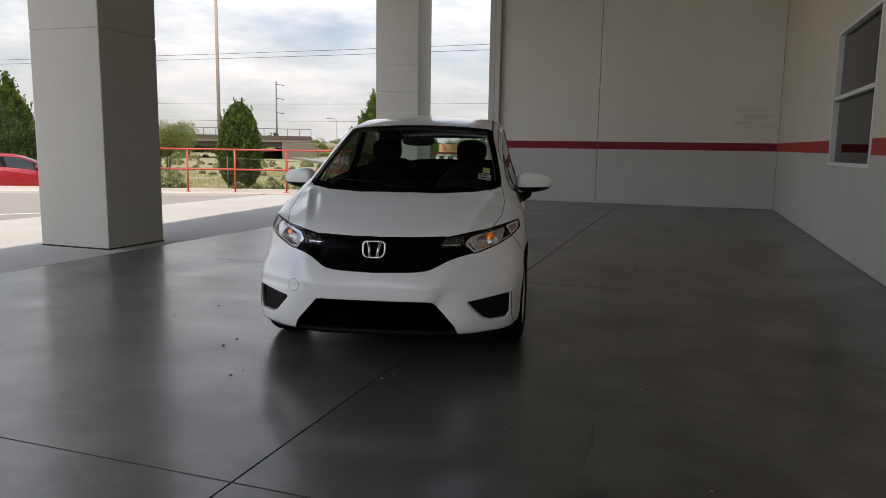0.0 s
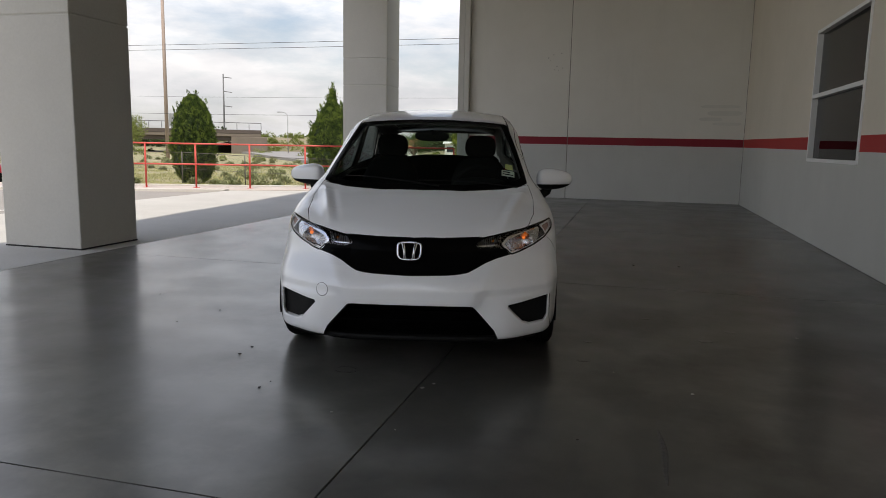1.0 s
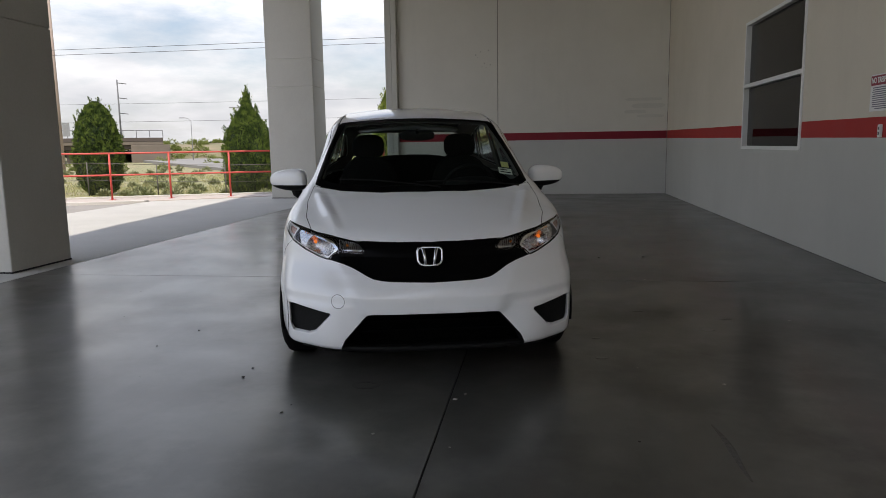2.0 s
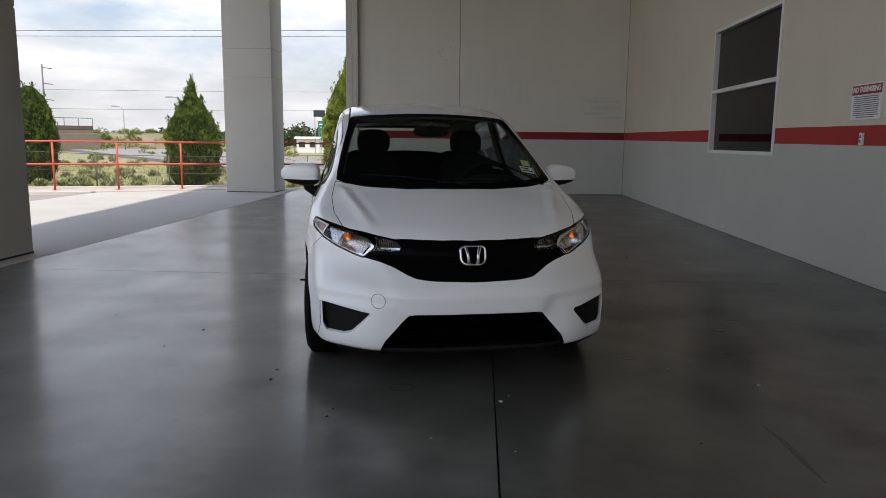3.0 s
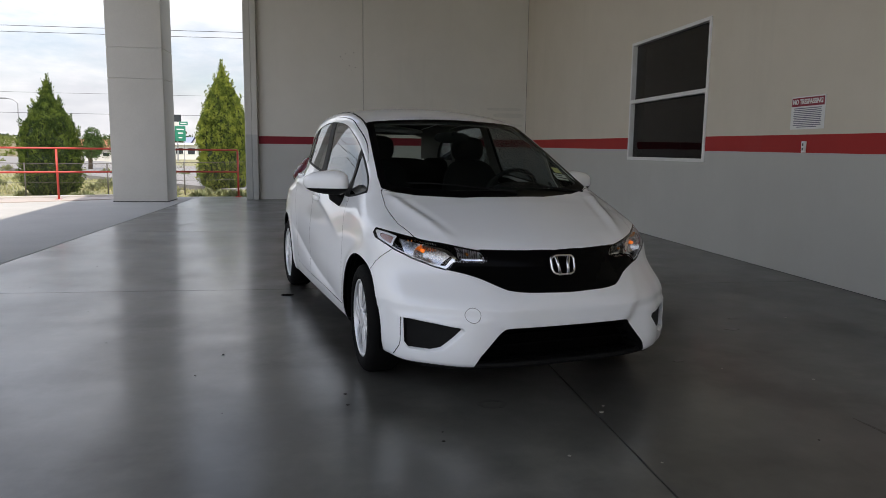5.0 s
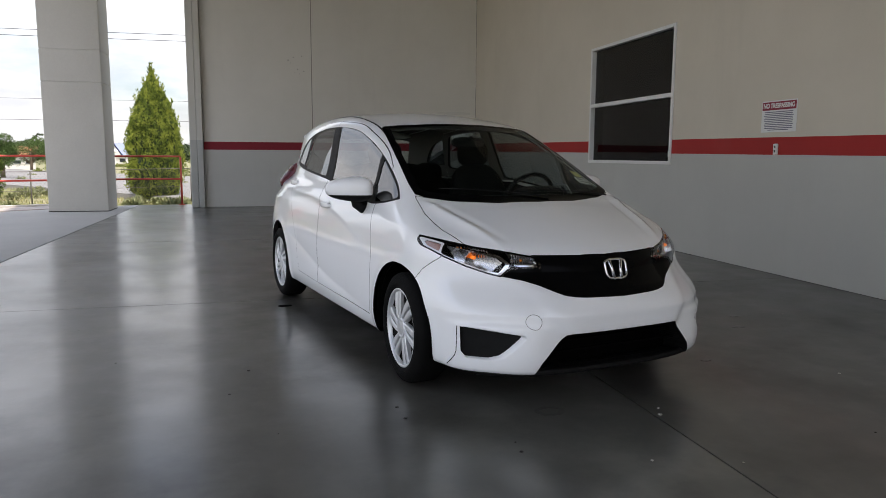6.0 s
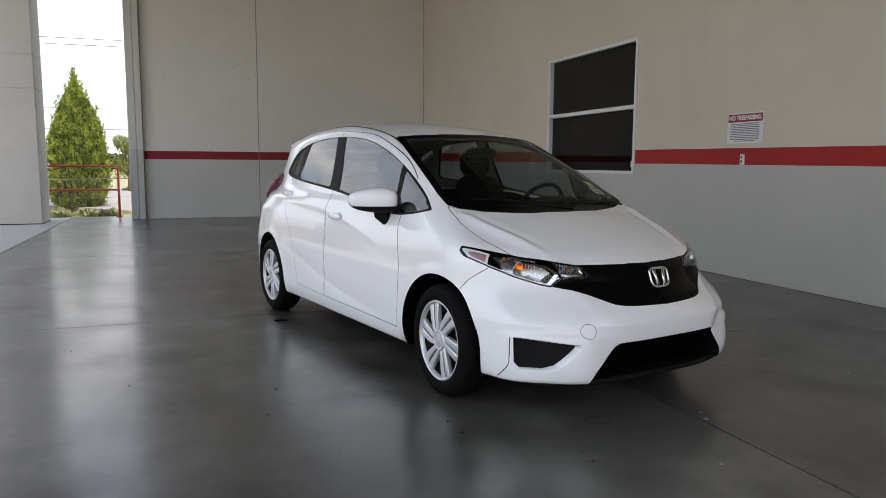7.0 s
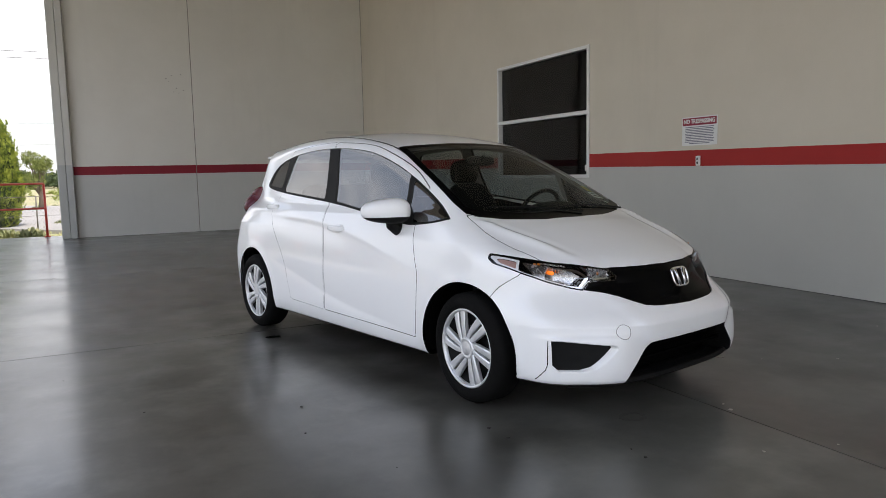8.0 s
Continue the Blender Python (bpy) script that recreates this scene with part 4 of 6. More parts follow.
def house(name, m, w, d, h, roof_h, wall, roof, label, trim=None, windows=3):
    hs = thing(name, label, "house", m)
    part("wall", box_bm((-w / 2, 0, -1.0), (w / 2, d, h)), wall, hs)
    bm = bmesh.new()
    o = 0.4
    v = [bm.verts.new(q) for q in ((-w / 2 - o, -o, h - 0.1), (w / 2 + o, -o, h - 0.1), (w / 2 + o, d + o, h - 0.1), (-w / 2 - o, d + o, h - 0.1), (-w / 2 - o, d / 2, h + roof_h), (w / 2 + o, d / 2, h + roof_h))]
    for f in ((0, 1, 5, 4), (2, 3, 4, 5), (0, 4, 3), (1, 2, 5), (0, 3, 2, 1)):
        bm.faces.new([v[i] for i in f])
    part("roof", bm, roof, hs)
    for k in range(windows):
        cx = -w / 2 + w * (k + 0.5) / windows
        win = part("window", box_bm((cx - w * 0.09, -0.06, 0.35), (cx + w * 0.09, 0.02, h - 0.55), 0.02), M_LINE, hs)
        part("pane", box_bm((cx - w * 0.075, -0.075, 0.42), (cx + w * 0.075, -0.062, h - 0.62)), M_DARKWIN, win)
    if trim is not None:
        bm = bmesh.new()
        gw, gh, cx = w * 0.42, roof_h * 1.0, -w * 0.22
        vv = [bm.verts.new(q) for q in ((cx - gw / 2, -0.5, h - 0.1), (cx + gw / 2, -0.5, h - 0.1), (cx, -0.5, h - 0.1 + gh), (cx - gw / 2, 1.5, h - 0.1), (cx + gw / 2, 1.5, h - 0.1), (cx, 2.6, h - 0.1 + gh))]
        for f in ((0, 1, 2), (0, 2, 5, 3), (1, 4, 5, 2)):
            bm.faces.new([vv[i] for i in f])
        gb = part("gable", bm, wall, hs)
        bm = bmesh.new()
        for a, b in ((-1, 0), (0, 1)):
            p0, p1 = (cx + a * gw * 0.55, -0.55, h - 0.15 + (gh + 0.1) * (1 - abs(a))), (cx + b * gw * 0.55, -0.55, h - 0.15 + (gh + 0.1) * (1 - abs(b)))
            add_tube(bm, [p0, p1], 0.14, 6)
        part("barge_board", bm, trim, gb, "navy barge boards")
    return hs


x, y = at_az((-3.03, 0.84), -10.0, 150)
house("house", pose(x, y, -0.9, 0, 0, 10), 6.9, 12, 1.75, 2.34, M_WHITEWALL, M_BLUEROOF, "small white house with a blue-grey roof", M_NAVY, 3)
x, y = at_az((-3.03, 0.84), -17.0, 92)
house("house", pose(x, y, -0.4, 0, 0, 17), 4.6, 6, 1.4, 0.95, M_WHITEWALL, M_TILE, "low white house with an orange tiled roof", None, 4)
x, y = at_az((-1.905, 0.517), -12.6, 128)
house("shop_building", pose(x, y, -0.4, 0, 0, 12), 7.5, 8, 2.0, 0.3, M_WHITEWALL, M_WHITEWALL, "long pale shop building beyond the highway", None, 4)


# ---- the hatchback: body form in its own frame (nose at y = 0, rear at +y, x to its left, wheels on z = 0)
HUB_F, HUB_R, HUB_Z, ARCH = 0.81, 3.45, 0.298, 0.358
top_line = spline([(-0.3, 0.50), (0.05, 0.685), (0.13, 0.722), (0.25, 0.783), (0.45, 0.862), (0.65, 0.930), (0.83, 0.985), (0.95, 1.050), (1.2, 1.18), (1.5, 1.318), (1.72, 1.416), (1.9, 1.468), (2.2, 1.516), (2.6, 1.536), (3.0, 1.526), (3.4, 1.490), (3.80, 1.432), (4.02, 1.17), (4.3, 0.6)])
crown = spline([(0.0, 0.10), (0.7, 0.10), (0.95, 0.04), (1.6, 0.05), (2.1, 0.12), (4.0, 0.14)])
plan_width = spline([(0.0, 0.72), (0.3, 0.80), (0.55, 0.836), (0.8, 0.851), (1.3, 0.848), (2.2, 0.85), (3.0, 0.85), (3.5, 0.84), (3.9, 0.79), (4.2, 0.70)])
side_in = spline([(0.1, 0.07), (0.2, 0.035), (0.28, 0.012), (0.42, 0.002), (0.55, 0.0), (0.72, 0.014), (0.86, 0.042), (0.97, 0.085), (1.03, 0.118), (1.43, 0.236), (1.6, 0.30)])
nose_plan = spline([(0.0, 0.0), (0.2, 0.004), (0.35, 0.02), (0.474, 0.055), (0.55, 0.10), (0.63, 0.165), (0.71, 0.235), (0.757, 0.29), (0.803, 0.39), (0.843, 0.55), (0.872, 0.8), (1.0, 1.6)])
nose_rise = spline([(0.05, 0.10), (0.14, 0.045), (0.2, 0.015), (0.28, 0.0), (0.46, 0.0), (0.515, 0.012), (0.56, 0.045), (0.61, 0.08), (0.66, 0.10), (0.72, 0.122), (0.8, 0.2), (1.0, 0.5)])
nose_sweep = spline([(0.48, 0.0), (0.66, 1.0), (1.2, 1.0)])
tail_line = spline([(0.1, 3.95), (0.2, 4.03), (0.4, 4.12), (0.6, 4.13), (0.75, 4.08), (0.95, 4.03), (1.1, 3.98), (1.3, 3.90), (1.45, 3.82)])
crease_line = spline([(1.2, 0.655), (1.5, 0.745), (1.8, 0.822), (2.1, 0.875), (2.45, 0.915), (3.0, 0.935), (3.5, 0.955), (4.1, 0.97)])
scallop_line = spline([(1.0, 0.295), (1.43, 0.322), (2.1, 0.39), (2.73, 0.518), (3.2, 0.62)])


def smax(a, b, k):
    h = np.maximum(k - np.abs(a - b), 0) / k
    return np.maximum(a, b) + h * h * k / 4


def bump_at(d, w):
    return np.exp(-((d / w) ** 2))


def ridge(d, above, below):
    """A soft pressed edge: falls off slowly above the line and quickly below it."""
    soft = 0.5 + 0.5 * np.tanh(d / 0.02)
    return np.exp(-(np.sqrt(d * d + 0.00007) - 0.0084) / (below + (above - below) * soft))


def body_side(y, z):
    w = plan_width(y) - side_in(z)
    up = np.clip((z - 0.85) / 0.2, 0, 1)
    w = w - up * (0.035 * np.clip((1.8 - y) / 0.9, 0, 1) + 0.055 * np.clip((y - 2.6) / 0.9, 0, 1.3) ** 1.5)
    # pressed crease under the handles, and the scallop over the sill
    d = z - crease_line(y)
    w = w + 0.015 * ridge(d, 0.085, 0.026) * np.clip((y - 1.25) / 0.7, 0, 1) * np.clip((1.02 - z) / 0.05, 0, 1)
    d = z - scallop_line(y)
    w = w - 0.011 * ridge(d, 0.10, 0.04) * np.clip((y - 1.2) / 0.5, 0, 1) * np.clip((3.15 - y) / 0.3, 0, 1)
    for hub in (HUB_F, HUB_R):
        r = np.hypot(y - hub, z - HUB_Z)
        w = w + 0.006 * bump_at(r - ARCH - 0.005, 0.035)
    return w


def body_field(x, y, z):
    """Below 0 inside the body."""
    x = np.abs(x)
    side = x - body_side(y, z)
    ye = y - 0.2 * x * x
    top = (z - top_line(ye) + crown(y) * x * x) * 0.9
    # hood edges raised into soft ridges along the fenders
    top = top - 0.021 * ridge(x - 0.41 - 0.26 * np.clip(y, 0, 1), 0.03, 0.07) * np.clip((y - 0.22) / 0.3, 0, 1) * np.clip((0.93 - y) / 0.10, 0, 1)
    top = top + 0.007 * bump_at(x - 0.36 - 0.26 * np.clip(y, 0, 1), 0.026) * np.clip((y - 0.30) / 0.25, 0, 1) * np.clip((0.90 - y) / 0.10, 0, 1)
    nose = nose_plan(x) + nose_rise(z) + 0.07 * nose_sweep(z) * np.clip(x / 0.35, 0, 1) ** 1.5 - y
    # bumper wings that frame the lower opening
    nose = nose - 0.015 * bump_at(z - 0.30, 0.12) * bump_at(x - 0.55, 0.12)
    nose = nose - 0.021 * (0.5 - 0.5 * np.tanh((z - 0.436) / 0.011)) * np.clip((x - 0.36) / 0.22, 0, 1) * np.clip((0.80 - x) / 0.035, 0, 1) * np.clip((z - 0.16) / 0.06, 0, 1)
    # the chin stands forward between two soft folds that run from the lamps to the lower opening
    chin = 0.5 - 0.5 * np.tanh((x - 0.40 - 0.60 * (z - 0.48)) / 0.038)
    nose = nose - 0.027 * chin * np.clip((z - 0.34) / 0.06, 0, 1) * np.clip((0.66 - z) / 0.08, 0, 1)
    tail = (y - tail_line(z) + 0.45 * np.clip(x - 0.2, 0, 1) ** 2) * 0.9
    under = 0.195 - z
    f = smax(side, top, 0.09)
    f = smax(f, nose, 0.05)
    f = smax(f, tail, 0.10)
    return smax(f, under, 0.03)


def body_grid():
    """Half of the outer skin: rays from a spine inside the body to its surface, nose pole to tail pole."""
    lon = [(0.9, -90 + a) for a in np.r_[np.linspace(0, 89.3, 132)]]
    lon += [(yy, 0.0) for yy in np.linspace(0.9, 3.3, 150)]
    lon += [(3.3, a) for a in np.linspace(2, 90, 45)]
    lat = np.radians(np.linspace(-90, 90, 244))
    oy, la = np.array([o for o, _ in lon])[:, None], np.radians([a for _, a in lon])[:, None]
    dx, dz = np.cos(lat)[None] * np.cos(la), np.sin(lat)[None] * np.cos(la)
    dy = np.sin(la) + 0 * dx
    oz = 0.62
    lo, hi = np.zeros(dx.shape), np.full(dx.shape, np.nan)
    prev = np.zeros(dx.shape)
    for s in np.linspace(0.03, 1.6, 80):
        f = body_field(s * dx, oy + s * dy, oz + s * dz)
        hit = (f > 0) & np.isnan(hi)
        hi[hit], lo[hit] = s, prev[hit]
        prev = np.full(dx.shape, s)
    hi = np.where(np.isnan(hi), 1.6, hi)
    for _ in range(24):
        mid = (lo + hi) / 2
        f = body_field(mid * dx, oy + mid * dy, oz + mid * dz)
        lo, hi = np.where(f < 0, mid, lo), np.where(f < 0, hi, mid)
    verts = np.stack([hi * dx, oy + hi * dy, oz + hi * dz], -1)
    verts[:, -1, 0] = 0.0
    verts[:, 0, 0] = 0.0
    rows, cols = dx.shape
    idx = np.arange(rows * cols).reshape(rows, cols)
    faces = np.stack([idx[:-1, :-1], idx[:-1, 1:], idx[1:, 1:], idx[1:, :-1]], -1).reshape(-1, 4)
    return verts.reshape(-1, 3), [tuple(f[::-1]) for f in faces.tolist()]


def split(verts, faces, d):
    """Cuts polygons along d = 0. Returns the piece with d < 0 and the piece with d >= 0, each as (verts, faces)."""
    neg = d < 0
    verts = list(map(tuple, verts))
    cut, out_n, out_p = {}, [], []
    flags = neg.tolist()
    for f in faces:
        k = sum(flags[i] for i in f)
        if k == len(f):
            out_n.append(f)
        elif k == 0:
            out_p.append(f)
        else:
            a, b = [], []
            for i, j in zip(f, f[1:] + f[:1]):
                (a if flags[i] else b).append(i)
                if flags[i] != flags[j]:
                    key = (min(i, j), max(i, j))
                    if key not in cut:
                        t = d[key[0]] / (d[key[0]] - d[key[1]])
                        t = min(max(t, 0.02), 0.98)
                        p, q = verts[key[0]], verts[key[1]]
                        cut[key] = len(verts)
                        verts.append(tuple(p[n] + t * (q[n] - p[n]) for n in range(3)))
                    a.append(cut[key])
                    b.append(cut[key])
            if len(a) > 2:
                out_n.append(tuple(a))
            if len(b) > 2:
                out_p.append(tuple(b))
    return compact(verts, out_n), compact(verts, out_p)


def compact(verts, faces):
    used = sorted({i for f in faces for i in f})
    at = {i: n for n, i in enumerate(used)}
    return np.array([verts[i] for i in used], float).reshape(-1, 3), [tuple(at[i] for i in f) for f in faces]


def poly_sdf(u, v, pts, r=0.0):
    """Signed distance (below 0 inside) to a polygon of (u, v) corners, rounded by r."""
    pts = np.array(pts, float)
    best, inside = np.full(u.shape, 1e9), np.zeros(u.shape, bool)
    for (ax, ay), (bx, by) in zip(pts, np.roll(pts, -1, 0)):
        ex, ey = bx - ax, by - ay
        t = np.clip(((u - ax) * ex + (v - ay) * ey) / (ex * ex + ey * ey), 0, 1)
        best = np.minimum(best, np.hypot(u - ax - t * ex, v - ay - t * ey))
        if ay != by:
            inside ^= ((ay > v) != (by > v)) & (u < ax + (v - ay) / (by - ay) * ex)
    return np.where(inside, -best, best) - r


def soft(pts, rounds=2):
    """Rounds the shallow corners of an outline and keeps the sharp ones."""
    pts = [Vector(p) for p in pts]
    for _ in range(rounds):
        out, n = [], len(pts)
        for i, p in enumerate(pts):
            a, b = pts[i - 1], pts[(i + 1) % n]
            if (p - a).length > 1e-6 and (b - p).length > 1e-6 and (p - a).angle(b - p) < radians(42):
                out += [p.lerp(a, 0.25), p.lerp(b, 0.25)]
            else:
                out.append(p)
        pts = out
    return [tuple(p) for p in pts]


def finer(piece, rounds=1):
    """Each polygon cut into quads about its middle."""
    v, f = piece
    for _ in range(rounds):
        v, cut, out = [tuple(p) for p in v], {}, []

        def mid(i, j):
            key = (min(i, j), max(i, j))
            if key not in cut:
                cut[key] = len(v)
                v.append(tuple((v[i][k] + v[j][k]) / 2 for k in range(3)))
            return cut[key]

        for q in f:
            c = len(v)
            v.append(tuple(sum(v[i][k] for i in q) / len(q) for k in range(3)))
            for n, i in enumerate(q):
                out.append((i, mid(i, q[(n + 1) % len(q)]), c, mid(q[n - 1], i)))
        v, f = np.array(v), out
    return v, f


# ---- materials of vehicles
def car_paint(name, color, flake=0.02):
    m, n, l, p = shader(name, 0.32, 0.0, color, Coat_Weight=1.0, Coat_Roughness=0.03)
    p.inputs["Specular IOR Level"].default_value = 0.4
    dust = noise_node(n, l, 3.0, 6, 0.6)
    grime = noise_node(n, l, 0.9, 4)
    l.new(blend(n, l, calc(n, l, "MULTIPLY", ramp(n, l, grime, 0.45, 0.8, (0, 0, 0), (1, 1, 1)), 0.04), color, tuple(c * 0.8 for c in color)), p.inputs["Base Color"])
    l.new(calc(n, l, "MULTIPLY_ADD", dust, 0.06, 0.01), p.inputs["Coat Roughness"])
    return m


M_CARWHITE = car_paint("white_car_paint", (0.90, 0.905, 0.905))
M_BLACKGLOSS = shader("black_gloss_trim", 0.22, 0.0, (0.003, 0.003, 0.003), Specular_IOR_Level=0.03)[0]
M_BLACKMATT = mottled("black_plastic", (0.005, 0.005, 0.005), (0.010, 0.010, 0.010), 20, 0.6, 0.15, Specular_IOR_Level=0.14)
M_SEAM = shader("seam_shadow", 0.9, 0.0, (0.003, 0.003, 0.003), Specular_IOR_Level=0.0)[0]
M_CHROME = shader("chrome", 0.08, 1.0, (0.75, 0.75, 0.76))[0]
M_COVER = mottled("wheel_cover_silver", (0.66, 0.67, 0.68), (0.74, 0.75, 0.76), 8, 0.35, 0.03, 0.55)
M_TYRE = mottled("tyre_rubber", (0.005, 0.005, 0.005), (0.009, 0.0088, 0.0085), 14, 0.75, 0.25, Specular_IOR_Level=0.06)
M_CABIN = mottled("dark_cabin_trim", (0.007, 0.007, 0.007), (0.012, 0.012, 0.012), 12, 0.8, 0.2, Specular_IOR_Level=0.12)
M_CLOTH = mottled("black_seat_cloth", (0.007, 0.007, 0.007), (0.013, 0.013, 0.013), 30, 0.95, 0.4, Specular_IOR_Level=0.1)
M_LINER = mottled("grey_headliner", (0.12, 0.116, 0.108), (0.15, 0.146, 0.138), 10, 0.95, 0.2)
M_SCREEN = glass_mat("windscreen_glass", (0.74, 0.81, 0.76), ior=1.16, sheen=0.5)
M_SIDEGLASS = glass_mat("side_glass", (0.28, 0.31, 0.33), ior=2.45)
M_DARKGLASS = glass_mat("dark_quarter_glass", (0.07, 0.08, 0.09), ior=2.2)
M_LENS = glass_mat("lamp_lens", (0.95, 0.955, 0.96), ior=1.62)
M_AMBER = shader("amber_lens", 0.2, 0.0, (0.62, 0.20, 0.025))[0]
M_BULB = shader("lit_amber_bulb", 0.2, 0.0, (0.7, 0.25, 0.04), Emission_Color=(1.0, 0.20, 0.02, 1.0), Emission_Strength=0.5)[0]
M_PINK = shader("pale_amber_lens", 0.25, 0.0, (0.42, 0.26, 0.23))[0]
M_TAIL = shader("red_tail_lens", 0.12, 0.0, (0.085, 0.004, 0.008), Specular_IOR_Level=0.4)[0]
M_REFLECT = mottled("lamp_reflector", (0.42, 0.42, 0.43), (0.62, 0.62, 0.63), 40, 0.26, 0.0, 1.0, rough_span=0.12)
M_REARGLASS = glass_mat("rear_glass", (0.82, 0.84, 0.83), ior=1.4)
M_MARKER = shader("white_marker_frame", 0.3, 0.0, (0.82, 0.82, 0.83))[0]

# ---- body panels, cut from the skin
bv, bf = body_grid()
GAP = 0.0035
seams = []
skin = (bv, bf)


def cutter(field, piece, gap=0.0):
    """Takes the region where field < 0 out of a piece; a gap leaves a dark seam round it. Returns (region, rest)."""
    v, f = piece
    inside, rest = split(v, f, field(v))
    if gap and inside[1]:
        inside, ring = split(*inside, field(inside[0]) + gap)
        seams.append(ring)
    return inside, rest


def side_poly(pts, r=0.0, x_min=0.45):
    return lambda v: np.maximum(poly_sdf(v[:, 1], v[:, 2], pts, r), x_min - v[:, 0])


def top_poly(pts, z_min=0.6):
    return lambda v: np.maximum(poly_sdf(v[:, 0], v[:, 1], pts), z_min - v[:, 2])


def front_poly(pts, r=0.0, y_max=0.72):
    return lambda v: np.maximum(poly_sdf(v[:, 0], v[:, 2], pts, r), v[:, 1] - y_max)


def skin_normals(v):
    e = 2e-3
    x, y, z = v.T
    g = np.stack([body_field(x + e, y, z) - body_field(x - e, y, z), body_field(x, y + e, z) - body_field(x, y - e, z), body_field(x, y, z + e) - body_field(x, y, z - e)], -1)
    return g / np.maximum(np.linalg.norm(g, axis=1, keepdims=True), 1e-9)


def sunk(piece, depth):
    """The same piece pushed inwards along the skin's normals."""
    v, f = piece
    return v - depth * skin_normals(v), f


def both_halves(piece):
    v, f = piece
    n, mid = len(v), np.abs(v[:, 0]) < 1e-5
    at, extra = np.arange(n), []
    for i in range(n):
        if not mid[i]:
            at[i] = n + len(extra)
            extra.append(v[i] * (-1, 1, 1))
    return np.concatenate([v, np.array(extra).reshape(-1, 3)]), f + [tuple(int(at[i]) for i in reversed(q)) for q in f]


def other_side(piece):
    return piece[0] * (-1, 1, 1), [q[::-1] for q in piece[1]]


def panel(name, piece, mat, parent, label="", true_normals=True):
    v, f = piece
    ob = mesh(name, v, f, mat, parent, True, label)
    if true_normals:
        ob.data.normals_split_custom_set_from_vertices([tuple(k) for k in skin_normals(np.asarray(v))])
    return ob


car = thing("hatchback_car", "white five-door hatchback parked on the polished floor", "car", pose(-1.362, 3.874, 0, 0, 0, 12.3))

# underside and wheel openings
under, skin = cutter(lambda v: np.maximum(v[:, 2] - 0.206, -0.02 + 0 * v[:, 0]), skin)
for hub in (HUB_F, HUB_R):
    _, skin = cutter(lambda v: np.maximum(np.hypot(v[:, 1] - hub, v[:, 2] - HUB_Z) - ARCH, 0.5 - v[:, 0]), skin)
    _, under = cutter(lambda v: np.maximum(np.hypot(v[:, 1] - hub, v[:, 2] - HUB_Z) - ARCH, 0.5 - v[:, 0]), under)

# windscreen, rear screen
screen, skin = cutter(top_poly([(-1, 0.748), (0, 0.748), (0.25, 0.772), (0.5, 0.862), (0.62, 0.935), (0.665, 0.985), (0.655, 1.1), (0.61, 1.40), (0.552, 1.765), (0.53, 1.79), (0.3, 1.757), (0, 1.745), (-1, 1.745)], 0.9), skin)
glass_ws, frit = cutter(top_poly([(-1, 0.835), (0, 0.835), (0.25, 0.855), (0.5, 0.93), (0.60, 0.99), (0.625, 1.03), (0.60, 1.2), (0.565, 1.42), (0.505, 1.74), (0.3, 1.715), (0, 1.70), (-1, 1.70)], 0.9), screen)
rear_poly = [(-1, 1.02), (0.50, 1.02), (0.56, 1.06), (0.52, 1.34), (0.46, 1.365), (-1, 1.365)]
glass_rear, skin = cutter(lambda v: np.maximum(poly_sdf(v[:, 0], v[:, 2], rear_poly, 0.01), 3.5 - v[:, 1]), skin)

# side glass: black surround, then the panes in it
dlo = [(1.03, 0.972), (1.16, 0.945), (1.36, 0.925), (1.45, 0.932), (2.30, 1.035), (3.20, 1.092), (3.55, 1.128), (3.585, 1.16), (3.50, 1.245), (3.36, 1.325), (3.05, 1.387), (2.75, 1.412), (2.40, 1.418), (2.02, 1.388), (1.75, 1.322), (1.50, 1.222), (1.25, 1.098)]
surround, skin = cutter(side_poly(soft(dlo)), skin)
panes = {}
for key, pts in dict(
    quarter_window=[(1.075, 0.982), (1.18, 0.959), (1.40, 0.945), (1.425, 0.950), (1.452, 1.180)],
    front_window=[(1.475, 0.957), (2.288, 1.053), (2.378, 1.395), (2.376, 1.409), (2.02, 1.378), (1.757, 1.312), (1.513, 1.216)],
    rear_window=[(2.462, 1.067), (3.15, 1.111), (3.165, 1.13), (3.06, 1.362), (3.03, 1.381), (2.76, 1.403), (2.532, 1.409), (2.516, 1.395)],
    rear_quarter_window=[(3.235, 1.135), (3.52, 1.155), (3.45, 1.245), (3.33, 1.318), (3.18, 1.346)],
).items():
    panes[key], surround = cutter(side_poly(soft(pts), 0.006), surround)

sail, panes["quarter_window"] = cutter(side_poly([(1.32, 0.92), (1.48, 0.92), (1.48, 1.05), (1.43, 1.035), (1.385, 1.0)]), panes["quarter_window"])

# lamps and openings of the front
lamp_pts = [(0.80, 0.820), (0.73, 0.803), (0.61, 0.774), (0.48, 0.754), (0.375, 0.734), (0.345, 0.70), (0.362, 0.674), (0.46, 0.68), (0.505, 0.672), (0.541, 0.638), (0.59, 0.650), (0.675, 0.682), (0.745, 0.720), (0.80, 0.765)]
lamp_field = lambda v: np.maximum(front_poly(lamp_pts)(v), (v[:, 1] - 0.665))
lamp, skin = cutter(lamp_field, skin)
